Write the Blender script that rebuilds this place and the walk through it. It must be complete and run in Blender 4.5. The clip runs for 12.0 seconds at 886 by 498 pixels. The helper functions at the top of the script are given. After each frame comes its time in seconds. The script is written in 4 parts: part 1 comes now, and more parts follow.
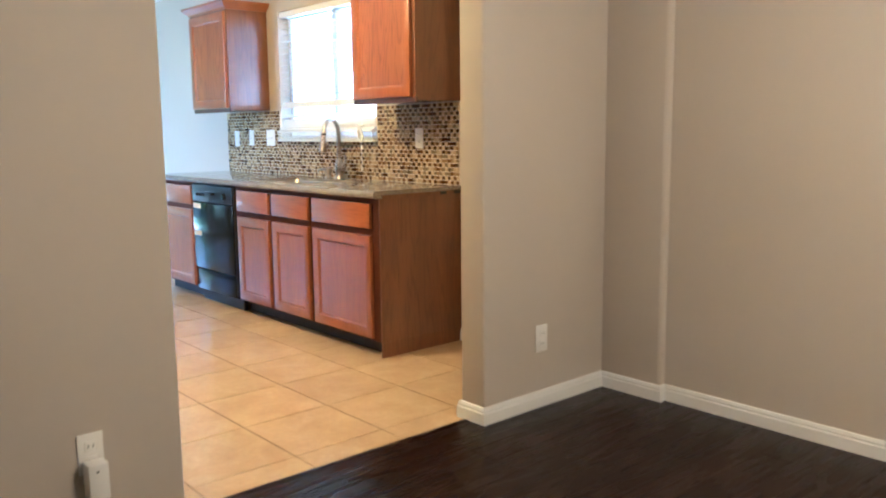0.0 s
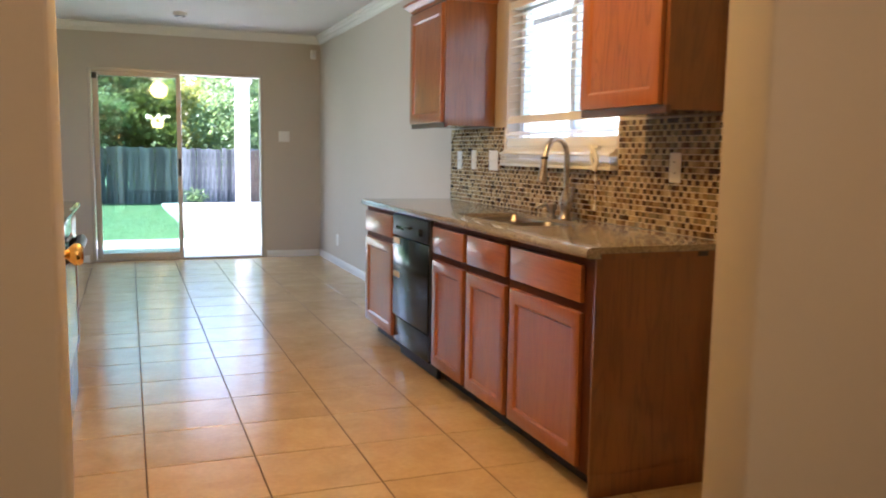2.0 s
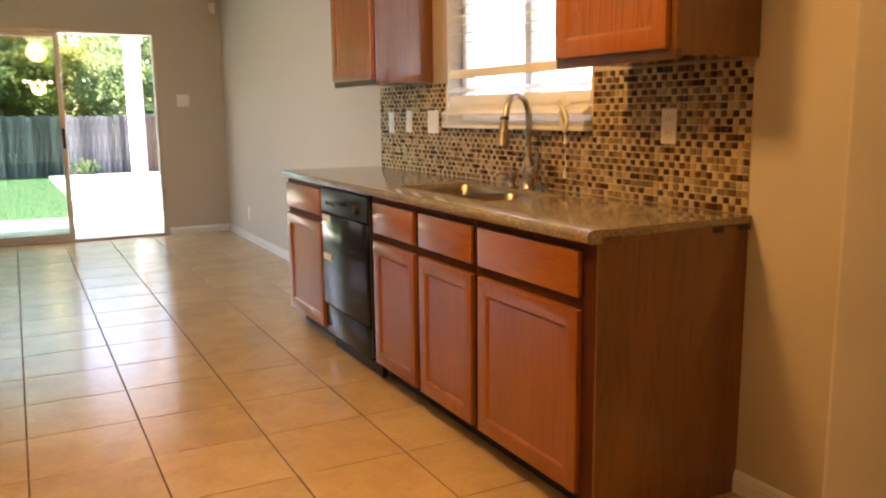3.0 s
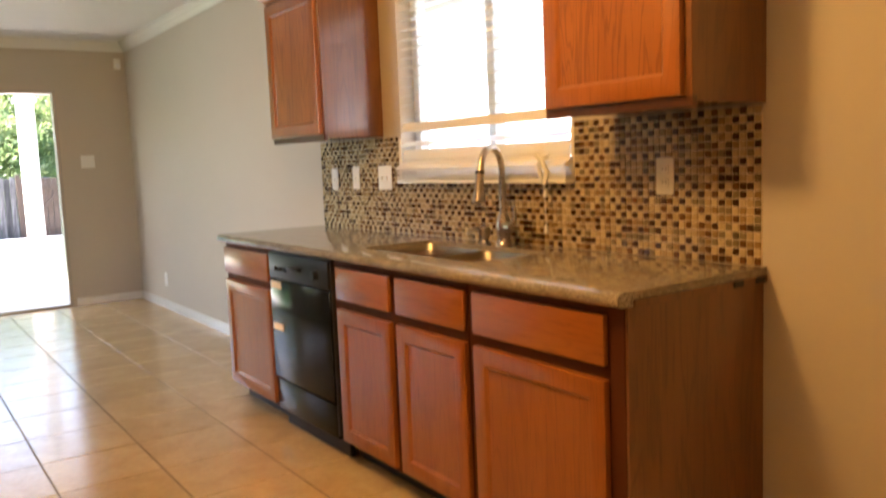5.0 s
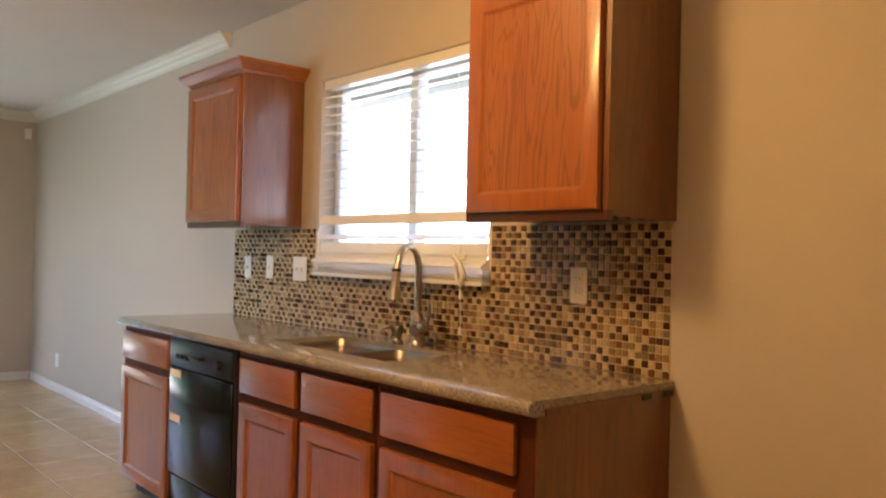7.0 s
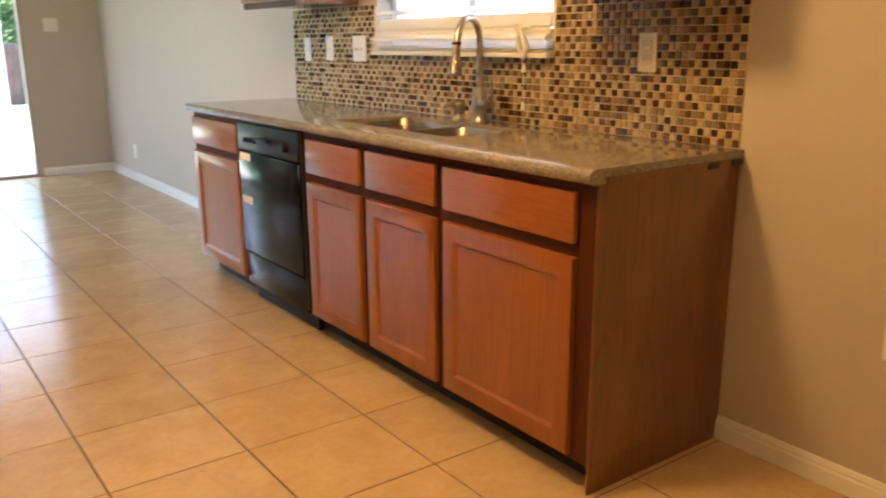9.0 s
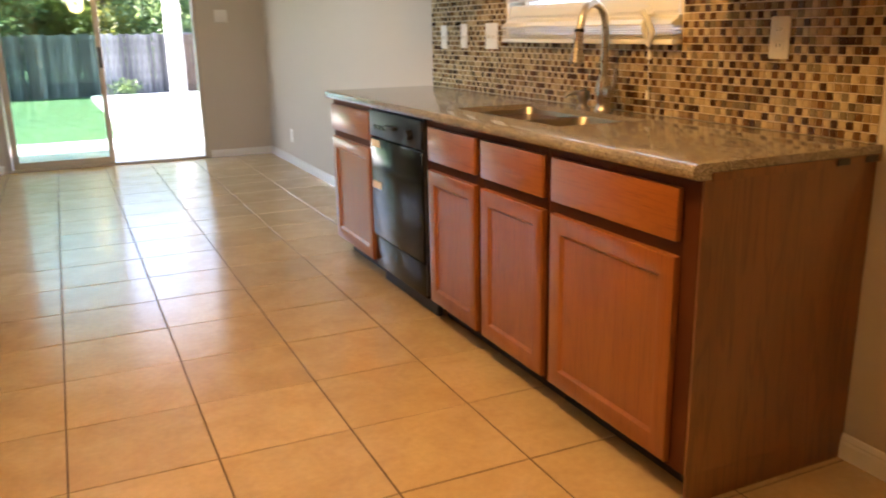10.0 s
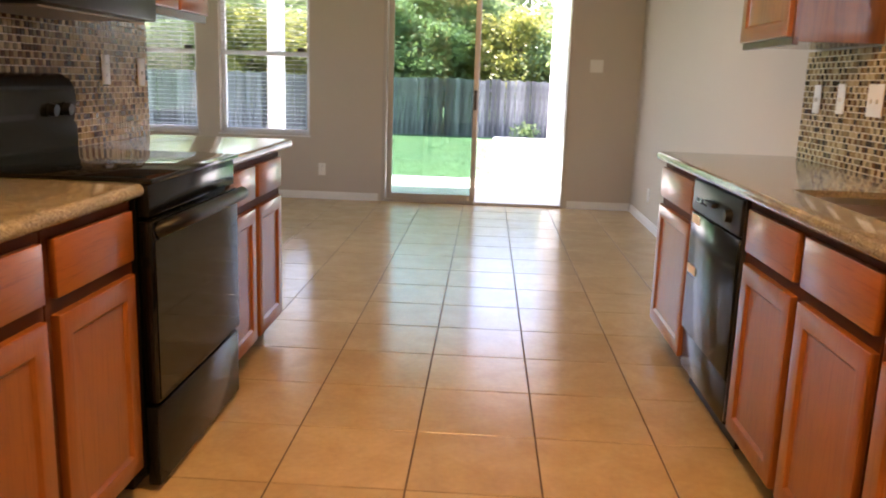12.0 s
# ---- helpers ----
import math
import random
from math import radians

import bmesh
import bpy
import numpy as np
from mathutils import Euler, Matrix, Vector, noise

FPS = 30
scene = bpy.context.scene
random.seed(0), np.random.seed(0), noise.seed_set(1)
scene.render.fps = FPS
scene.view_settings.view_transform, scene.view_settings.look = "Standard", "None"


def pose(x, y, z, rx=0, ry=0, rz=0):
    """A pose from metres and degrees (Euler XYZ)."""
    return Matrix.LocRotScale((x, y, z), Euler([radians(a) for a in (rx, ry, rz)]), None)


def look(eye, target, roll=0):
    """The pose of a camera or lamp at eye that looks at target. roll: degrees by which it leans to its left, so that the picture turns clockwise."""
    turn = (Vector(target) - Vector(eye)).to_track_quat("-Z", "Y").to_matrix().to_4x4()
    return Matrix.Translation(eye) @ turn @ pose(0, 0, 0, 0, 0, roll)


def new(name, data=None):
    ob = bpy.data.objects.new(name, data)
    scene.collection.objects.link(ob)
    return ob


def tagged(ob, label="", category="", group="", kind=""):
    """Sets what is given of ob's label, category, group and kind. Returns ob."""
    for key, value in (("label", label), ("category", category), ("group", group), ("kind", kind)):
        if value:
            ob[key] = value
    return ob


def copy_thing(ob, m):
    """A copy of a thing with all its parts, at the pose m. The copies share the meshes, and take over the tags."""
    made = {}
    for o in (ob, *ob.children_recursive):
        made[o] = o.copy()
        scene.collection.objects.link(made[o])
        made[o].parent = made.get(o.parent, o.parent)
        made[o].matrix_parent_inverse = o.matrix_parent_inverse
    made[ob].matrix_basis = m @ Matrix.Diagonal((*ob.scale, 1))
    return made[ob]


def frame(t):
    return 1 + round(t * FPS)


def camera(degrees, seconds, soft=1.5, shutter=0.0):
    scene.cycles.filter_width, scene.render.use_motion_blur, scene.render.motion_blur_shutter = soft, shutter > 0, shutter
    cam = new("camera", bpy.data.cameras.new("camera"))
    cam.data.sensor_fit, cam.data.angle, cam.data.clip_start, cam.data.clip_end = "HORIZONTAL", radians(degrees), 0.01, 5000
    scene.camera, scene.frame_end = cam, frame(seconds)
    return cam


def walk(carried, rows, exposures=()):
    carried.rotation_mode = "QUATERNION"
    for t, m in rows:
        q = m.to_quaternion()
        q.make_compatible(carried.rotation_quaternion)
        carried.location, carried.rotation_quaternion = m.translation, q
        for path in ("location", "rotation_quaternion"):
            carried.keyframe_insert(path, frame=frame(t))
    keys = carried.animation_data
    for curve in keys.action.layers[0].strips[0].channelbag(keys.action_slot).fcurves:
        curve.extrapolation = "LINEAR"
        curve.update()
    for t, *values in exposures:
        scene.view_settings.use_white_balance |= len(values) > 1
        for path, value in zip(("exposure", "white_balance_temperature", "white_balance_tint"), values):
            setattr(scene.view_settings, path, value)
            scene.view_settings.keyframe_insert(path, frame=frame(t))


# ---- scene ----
cam = camera(57.3, 12.0, 1.9, 0.45)
EXPOSURES = [(0, 3.85, 4150, 8), (0.5, 3.66, 4400, 8), (1.0, 3.42, 4800, 12), (1.6, 3.1, 5250, 17), (2.3, 2.85, 5900, 19), (3.0, 2.93, 7000, 23), (5.0, 3.02, 6700, 21), (6.5, 2.8, 5950, 23),
             (7.2, 2.85, 5900, 23), (8.8, 3.23, 5950, 18), (9.5, 3.16, 6020, 18), (10.5, 3.0, 6550, 23), (11.2, 2.79, 6500, 25), (12, 2.87, 6550, 26)]
PATH = [
    (0, (3.388, 1.077, 1.211), (4.695, 2.564, 0.924), -0.6),
    (0.5, (3.728, 1.246, 1.225), (4.902, 2.845, 0.974), -0.8),
    (1, (4.024, 1.457, 1.233), (4.932, 3.22, 0.976), 1.6),
    (1.5, (4.254, 1.807, 1.226), (5.049, 3.629, 1.01), 1.1),
    (2, (4.456, 2.105, 1.219), (5.173, 3.957, 0.983), 0.9),
    (2.5, (4.545, 2.424, 1.207), (5.165, 4.306, 0.936), 1.5),
    (3, (4.539, 2.731, 1.228), (5.454, 4.478, 0.895), -0.6),
    (3.2, (4.548, 2.822, 1.227), (5.433, 4.571, 0.83), -1.6),
    (4.8, (4.421, 3.091, 1.248), (5.529, 4.728, 0.946), -3.1),
    (5, (4.414, 3.09, 1.253), (5.548, 4.724, 1.035), -2.3),
    (5.5, (4.414, 3.085, 1.265), (5.59, 4.702, 1.201), -1.4),
    (6, (4.405, 3.085, 1.272), (5.624, 4.671, 1.295), -0.6),
    (6.5, (4.412, 3.108, 1.268), (5.681, 4.652, 1.333), 1.3),
    (7, (4.421, 3.116, 1.263), (5.733, 4.626, 1.277), 1.4),
    (7.2, (4.433, 3.127, 1.264), (5.755, 4.627, 1.213), 1.0),
    (8.8, (4.44, 3.123, 1.209), (5.645, 4.651, 0.746), 0.1),
    (9, (4.459, 3.117, 1.21), (5.603, 4.681, 0.713), -0.3),
    (9.5, (4.521, 3.093, 1.216), (5.499, 4.752, 0.678), -1.2),
    (10, (4.609, 3.05, 1.217), (5.413, 4.804, 0.692), -1.1),
    (10.5, (4.687, 3.028, 1.208), (5.252, 4.876, 0.691), -0.7),
    (11, (4.763, 3.117, 1.199), (5.07, 5.027, 0.693), 0.2),
    (11.5, (4.9, 3.305, 1.211), (4.98, 5.251, 0.757), 1.5),
    (12, (5.091, 3.486, 1.202), (4.997, 5.441, 0.793), 1.9),
]
walk(cam, [(t, look(eye, target, roll)) for t, eye, target, roll in PATH], EXPOSURES)

# ---- world and light ----
SUN_ELEV, SUN_AZ = 52.0, 305.0
world = bpy.data.worlds.new("sky")
scene.world = world
world.use_nodes = True
wn = world.node_tree.nodes
sky = wn.new("ShaderNodeTexSky")
sky.sky_type, sky.sun_disc = "NISHITA", False
sky.sun_elevation, sky.sun_rotation = radians(SUN_ELEV), radians(SUN_AZ)
wn["Background"].inputs["Strength"].default_value = 0.15
world.node_tree.links.new(sky.outputs[0], wn["Background"].inputs["Color"])

sun = new("sun", bpy.data.lights.new("sun", "SUN"))
sun.data.energy, sun.data.angle, sun.data.color = 5.0, radians(0.5), (1, 0.95, 0.88)
a, e = radians(SUN_AZ), radians(SUN_ELEV)
sun_dir = Vector((math.sin(a) * math.cos(e), math.cos(a) * math.cos(e), math.sin(e)))
sun.matrix_world = look(sun_dir * 60, (0, 0, 0))

WARM = (1.0, 0.58, 0.155)


def lamp(name, kind, m, energy, color, size=0.1, size_y=0.1):
    d = bpy.data.lights.new(name, kind)
    d.energy, d.color = energy, color
    if kind == "AREA":
        d.shape, d.size, d.size_y = "RECTANGLE", size, size_y
    else:
        d.shadow_soft_size = size
    ob = new(name, d)
    ob.matrix_world = m
    return ob


lamp("kitchen_lamp", "POINT", pose(5.0, 5.0, 2.27), 8.8, WARM, 0.15)
lamp("chandelier_lamp", "POINT", pose(5.1, 0.95, 1.80), 9.6, (1, 0.60, 0.23), 0.14)
nook = lamp("nook_window_light", "AREA", look((0.86, 8.7, 1.45), (6.5, 8.3, 1.3)), 1.5, (0.84, 0.96, 1.0), 1.8, 1.4)
nook.data.spread = radians(55)

# ---- materials ----


class Mat:
    """A node material with a few short ways to add nodes."""

    def __init__(self, name, color=(0.8, 0.8, 0.8), rough=0.5, metal=0.0, **more):
        self.m = bpy.data.materials.new(name)
        self.m.use_nodes = True
        self.n, self.l = self.m.node_tree.nodes, self.m.node_tree.links
        self.b = self.n["Principled BSDF"]
        self.put("Base Color", (*color, 1)), self.put("Roughness", rough), self.put("Metallic", metal)
        for key, value in more.items():
            self.put(key.replace("_", " "), value)

    def put(self, key, value):
        self.b.inputs[key].default_value = value

    def node(self, kind, **inputs):
        n = self.n.new("ShaderNode" + kind)
        for key, value in inputs.items():
            n.inputs[key.replace("_", " ")].default_value = value
        return n

    def coord(self, scale=(1, 1, 1), world=False):
        mp = self.node("Mapping", Scale=scale)
        if world:
            g = self.node("NewGeometry")
            self.l.new(g.outputs["Position"], mp.inputs[0])
        else:
            g = self.node("TexCoord")
            self.l.new(g.outputs["Object"], mp.inputs[0])
        return mp.outputs[0]

    def noise(self, at, scale, detail=4, rough=0.55, warp=0.0):
        n = self.node("TexNoise", Scale=scale, Detail=detail, Roughness=rough, Distortion=warp)
        self.l.new(at, n.inputs["Vector"])
        return n.outputs["Fac"]

    def ramp(self, fac, stops, constant=False):
        r = self.node("ValToRGB")
        r.color_ramp.interpolation = "CONSTANT" if constant else "LINEAR"
        el = r.color_ramp.elements
        while len(el) < len(stops):
            el.new(0.5)
        for x, (p, c) in zip(el, stops):
            x.position, x.color = p, (*c, 1)
        self.l.new(fac, r.inputs[0])
        return r.outputs["Color"]

    def mix(self, x, y, fac=0.5, how="MIX"):
        n = self.n.new("ShaderNodeMix")
        n.data_type, n.blend_type = "RGBA", how
        if isinstance(fac, float):
            n.inputs[0].default_value = fac
        else:
            self.l.new(fac, n.inputs[0])
        for sock, v in ((n.inputs[6], x), (n.inputs[7], y)):
            if isinstance(v, tuple):
                sock.default_value = (*v, 1)
            else:
                self.l.new(v, sock)
        return n.outputs[2]

    def color(self, out):
        self.l.new(out, self.b.inputs["Base Color"])
        return self

    def rough(self, fac, lo, hi):
        r = self.node("MapRange", To_Min=lo, To_Max=hi)
        self.l.new(fac, r.inputs[0])
        self.l.new(r.outputs[0], self.b.inputs["Roughness"])
        return self

    def bump(self, fac, strength=0.2, depth=0.002):
        n = self.node("Bump", Strength=strength, Distance=depth)
        self.l.new(fac, n.inputs["Height"])
        self.l.new(n.outputs[0], self.b.inputs["Normal"])
        return self


def plaster(name, c, bump=0.12, rough=0.75):
    m = Mat(name, c, rough)
    p = m.coord(world=True)
    big, fine = m.noise(p, 1.3, 3), m.noise(p, 160, 3)
    m.color(m.mix(tuple(x * 0.96 for x in c), tuple(min(1, x * 1.04) for x in c), big))
    m.bump(fine, bump, 0.0015).rough(big, rough - 0.05, rough + 0.06)
    return m.m


def oak(name, dark, mid, light, axis="z", rough=0.33, figure=70.0, depth=0.16, coat=0.5, coat_rough=0.2):
    """Stained oak: long pores and cathedral figure along one axis."""
    m = Mat(name, mid, rough)
    st = {"z": (1, 1, 0.09), "y": (1, 0.09, 1), "x": (0.09, 1, 1)}[axis]
    p = m.coord(st)
    wave = m.noise(p, 7, 3, 0.5, 0.6)
    ring = m.node("Math")
    ring.operation = "MULTIPLY"
    ring.inputs[1].default_value = figure
    m.l.new(m.noise(p, 9.0, 3, 0.5, 0.7), ring.inputs[0])
    sine = m.node("Math")
    sine.operation = "SINE"
    m.l.new(ring.outputs[0], sine.inputs[0])
    pores = m.noise(m.coord(tuple(k * (1 if k == 1 else 0.45) for k in st)), 150, 3, 0.7)
    base = m.ramp(wave, ((0.3, mid), (0.7, light)))
    fig = m.mix(base, dark, m.ramp(sine.outputs[0], ((0.35, (0, 0, 0)), (0.95, (depth,) * 3))))
    por = m.mix(fig, dark, m.ramp(pores, ((0.55, (0, 0, 0)), (0.68, (0.45,) * 3))))
    info = m.node("ObjectInfo")
    tone = m.ramp(info.outputs["Random"], ((0.0, (0.88,) * 3), (1.0, (1.0,) * 3)))
    m.color(m.mix(por, tone, 1.0, "MULTIPLY"))
    m.rough(wave, rough - 0.05, rough + 0.08).bump(pores, 0.12, 0.0006)
    m.put("Coat Weight", coat), m.put("Coat Roughness", coat_rough)
    return m.m


WALL = plaster("greige_paint", (0.53, 0.465, 0.385))
CEIL = plaster("ceiling_paint", (0.80, 0.79, 0.77), 0.5, 0.85)
TRIM = Mat("white_trim_paint", (0.80, 0.785, 0.75), 0.24).m
DOORW = Mat("door_paint", (0.74, 0.70, 0.63), 0.38).m
OAK = oak("stained_oak", (0.14, 0.036, 0.006), (0.305, 0.090, 0.014), (0.375, 0.122, 0.021))
OAK_FIG = oak("figured_oak", (0.12, 0.032, 0.006), (0.305, 0.092, 0.014), (0.385, 0.128, 0.022), "z", 0.33, 80.0, 0.42)
OAK_H = oak("stained_oak_across", (0.14, 0.036, 0.006), (0.305, 0.090, 0.014), (0.375, 0.122, 0.021), "y")
# oak darkened for sides turned from the lamp; their shade is in the colour
OAK_SIDE = oak("shaded_oak_side", (0.078, 0.023, 0.005), (0.165, 0.053, 0.009), (0.225, 0.078, 0.015), "z", 0.36, 45.0, 0.3, 1.0, 0.13)
# the same oak in a darker copy, shade coloured in for carcasses and undersides
OAK_SHADED = oak("shaded_oak", (0.03, 0.009, 0.003), (0.075, 0.022, 0.006), (0.10, 0.030, 0.009))
# face frame wood with the shade of the door gaps in its colour
FRAME = Mat("face_frame_shade", (0.085, 0.022, 0.005), 0.6, Specular_IOR_Level=0.2).m
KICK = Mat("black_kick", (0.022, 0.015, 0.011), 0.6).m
BLACK = Mat("black_enamel", (0.007, 0.0075, 0.008), 0.15, Specular_IOR_Level=0.22).m
BLACK_GL = Mat("black_glass", (0.004, 0.0045, 0.005), 0.05, Specular_IOR_Level=0.35).m
BLACK_PL = Mat("black_plastic", (0.009, 0.009, 0.010), 0.35, Specular_IOR_Level=0.3).m
PLATE = Mat("white_plastic", (0.80, 0.78, 0.74), 0.3).m
SLOT = Mat("socket_slot", (0.05, 0.05, 0.05), 0.5).m
VINYL = Mat("white_vinyl", (0.82, 0.83, 0.85), 0.35).m
ALU = Mat("pale_aluminium", (0.46, 0.43, 0.39), 0.38, 0.6).m
BRASS = Mat("brass", (0.85, 0.58, 0.20), 0.16, 1.0).m
TASSEL = Mat("cord_white", (0.8, 0.79, 0.76), 0.6).m
LABEL = Mat("paper_sticker", (0.85, 0.68, 0.45), 0.6).m


def make_steel():
    m = Mat("brushed_steel", (0.50, 0.465, 0.42), 0.28, 1.0)
    f = m.noise(m.coord((1, 1, 40)), 30, 3)
    return m.rough(f, 0.2, 0.36).m


STEEL = make_steel()
STEEL_D = Mat("satin_steel", (0.40, 0.37, 0.33), 0.3, 1.0).m


def make_granite():
    m = Mat("speckled_granite", (0.4, 0.36, 0.3), 0.14, Specular_IOR_Level=0.6, Coat_Weight=0.5, Coat_Roughness=0.03)
    p = m.coord(world=True)
    v = m.node("TexVoronoi", Scale=270.0)
    m.l.new(p, v.inputs["Vector"])
    grains = m.ramp(v.outputs["Color"], ((0.0, (0.07, 0.05, 0.036)), (0.2, (0.24, 0.19, 0.135)), (0.5, (0.38, 0.32, 0.25)), (0.8, (0.54, 0.48, 0.40))), True)
    fine = m.ramp(m.noise(p, 480, 2), ((0.42, (0.13, 0.105, 0.085)), (0.6, (0.46, 0.42, 0.36))))
    blotch = m.ramp(m.noise(p, 14, 4), ((0.35, (0.80,) * 3), (0.7, (1.08,) * 3)))
    m.color(m.mix(m.mix(grains, fine, 0.45), blotch, 1.0, "MULTIPLY"))
    return m.m


GRANITE = make_granite()

MOSAIC_DARK = ((0.0, (0.058, 0.024, 0.008)), (0.30, (0.13, 0.060, 0.018)), (0.55, (0.21, 0.160, 0.085)), (0.68, (0.27, 0.175, 0.075)), (0.80, (0.11, 0.080, 0.042)), (0.87, (0.43, 0.32, 0.17)))
MOSAIC_PALE = ((0.0, (0.52, 0.40, 0.23)), (0.40, (0.44, 0.33, 0.18)), (0.70, (0.30, 0.20, 0.09)), (0.84, (0.22, 0.17, 0.09)), (0.92, (0.06, 0.024, 0.008)))


def make_mosaic(name, stops, island):
    m = Mat(name, (0.5, 0.4, 0.3), 0.2)
    if island:
        r = m.node("NewGeometry").outputs["Random Per Island"]
    else:
        r = m.node("ObjectInfo").outputs["Random"]
    streak = m.ramp(m.noise(m.coord(world=True), 90, 3), ((0.3, (0.85,) * 3), (0.7, (1.1,) * 3)))
    m.color(m.mix(m.ramp(r, stops, True), streak, 1.0, "MULTIPLY"))
    m.put("Specular IOR Level", 0.34)
    return m.m


MOSAIC = (make_mosaic("glass_mosaic_dark", MOSAIC_DARK, False), make_mosaic("glass_mosaic_pale", MOSAIC_PALE, False))
MOSAIC_J = (make_mosaic("glass_mosaic_dark_rest", MOSAIC_DARK, True), make_mosaic("glass_mosaic_pale_rest", MOSAIC_PALE, True))
GROUT = plaster("mosaic_grout", (0.76, 0.66, 0.50), 0.3, 0.85)


def make_floor_tile():
    m = Mat("beige_ceramic", (0.6, 0.5, 0.36), 0.16)
    p = m.coord(world=True)
    cloud, fine = m.noise(p, 5.5, 5, 0.6, 0.6), m.noise(p, 42, 4)
    base = m.ramp(cloud, ((0.28, (0.565, 0.395, 0.205)), (0.52, (0.63, 0.455, 0.245)), (0.75, (0.685, 0.51, 0.29))))
    tone = m.ramp(m.node("ObjectInfo").outputs["Random"], ((0.0, (0.93,) * 3), (1.0, (1.03,) * 3)))
    sp = m.ramp(fine, ((0.3, (0.93,) * 3), (0.7, (1.03,) * 3)))
    m.color(m.mix(m.mix(base, tone, 1.0, "MULTIPLY"), sp, 1.0, "MULTIPLY"))
    m.rough(cloud, 0.15, 0.24).bump(cloud, 0.04, 0.003)
    m.put("Specular IOR Level", 0.8)
    return m.m


FLOOR_TILE = make_floor_tile()
FLOOR_GROUT = plaster("floor_grout", (0.15, 0.098, 0.055), 0.4, 0.9)


def make_dark_plank():
    m = Mat("espresso_plank", (0.02, 0.01, 0.008), 0.3)
    p = m.coord((0.12, 1, 1), True)
    g = m.noise(p, 26, 5, 0.6, 0.5)
    tone = m.ramp(m.node("ObjectInfo").outputs["Random"], ((0.0, (0.7,) * 3), (1.0, (1.25,) * 3)))
    m.color(m.mix(m.ramp(g, ((0.3, (0.008, 0.0032, 0.0028)), (0.7, (0.017, 0.008, 0.0062)))), tone, 1.0, "MULTIPLY"))
    m.put("Specular IOR Level", 0.2)
    return m.rough(g, 0.20, 0.34).bump(g, 0.15, 0.001).m


PLANK = make_dark_plank()


def glass(name, tint, rough=0.0):
    """A thin pane: mostly clear, tinted, with a mirror's share of gloss."""
    m = bpy.data.materials.new(name)
    m.use_nodes = True
    n, l = m.node_tree.nodes, m.node_tree.links
    n.remove(n["Principled BSDF"])
    t, g, mixer = n.new("ShaderNodeBsdfTransparent"), n.new("ShaderNodeBsdfGlossy"), n.new("ShaderNodeMixShader")
    lw, f = n.new("ShaderNodeLayerWeight"), n.new("ShaderNodeMath")
    lw.inputs["Blend"].default_value = 0.5
    f.operation = "POWER"
    f.inputs[1].default_value = 3.5
    g2 = n.new("ShaderNodeMapRange")
    g2.inputs["To Min"].default_value, g2.inputs["To Max"].default_value = 0.045, 0.8
    l.new(lw.outputs["Facing"], f.inputs[0]), l.new(f.outputs[0], g2.inputs[0])
    t.inputs[0].default_value, g.inputs["Roughness"].default_value = (*tint, 1), rough
    l.new(g2.outputs[0], mixer.inputs[0]), l.new(t.outputs[0], mixer.inputs[1]), l.new(g.outputs[0], mixer.inputs[2])
    l.new(mixer.outputs[0], n["Material Output"].inputs[0])
    return m


TINTED, CLEAR = glass("tinted_glass", (0.785, 0.86, 0.82)), glass("clear_glass", (0.97, 0.98, 0.975))


def make_leaf(name, a, b, c):
    m = Mat(name, b, 0.5)
    r = m.node("NewGeometry").outputs["Random Per Island"]
    m.color(m.ramp(r, ((0.0, a), (0.55, b), (1.0, c))))
    m.put("Subsurface Weight", 0.0)
    tr = m.node("BsdfTranslucent")
    m.l.new(m.ramp(r, ((0.0, a), (1.0, c))), tr.inputs[0])
    mx = m.node("MixShader", Fac=0.55)
    m.l.new(m.b.outputs[0], mx.inputs[1]), m.l.new(tr.outputs[0], mx.inputs[2])
    m.l.new(mx.outputs[0], m.n["Material Output"].inputs[0])
    return m.m


LEAF = make_leaf("leaf_green", (0.14, 0.22, 0.09), (0.21, 0.30, 0.11), (0.32, 0.40, 0.14))
LEAF_Y = make_leaf("leaf_yellow_green", (0.13, 0.16, 0.03), (0.27, 0.30, 0.06), (0.42, 0.40, 0.09))
BARK = plaster("bark", (0.10, 0.075, 0.055), 1.0, 0.9)
GRASSM = make_leaf("grass_blade", (0.065, 0.14, 0.055), (0.08, 0.165, 0.065), (0.095, 0.185, 0.072))


def make_lawn():
    m = Mat("lawn_soil", (0.06, 0.12, 0.03), 0.9)
    p = m.coord(world=True)
    m.color(m.mix(m.ramp(m.noise(p, 0.8, 4), ((0.3, (0.055, 0.12, 0.045)), (0.7, (0.085, 0.165, 0.06)))),
                  m.ramp(m.noise(p, 40, 4), ((0.3, (0.85,) * 3), (0.7, (1.1,) * 3))), 1.0, "MULTIPLY"))
    return m.bump(m.noise(p, 60, 4), 0.15, 0.01).m


LAWN = make_lawn()


def make_fence():
    m = Mat("weathered_board", (0.25, 0.23, 0.22), 0.85)
    p = m.coord((1, 1, 0.06))
    streak, blot = m.noise(p, 30, 5, 0.7, 0.4), m.noise(m.coord((1, 1, 0.35)), 3.2, 4)
    tone = m.ramp(m.node("ObjectInfo").outputs["Random"], ((0.0, (0.35,) * 3), (1.0, (1.3,) * 3)))
    c = m.mix(m.ramp(streak, ((0.36, (0.055, 0.05, 0.052)), (0.64, (0.40, 0.375, 0.36)))), m.ramp(blot, ((0.4, (0.55,) * 3), (0.65, (1.1,) * 3))), 1.0, "MULTIPLY")
    return m.color(m.mix(c, tone, 1.0, "MULTIPLY")).bump(streak, 0.5, 0.004).m


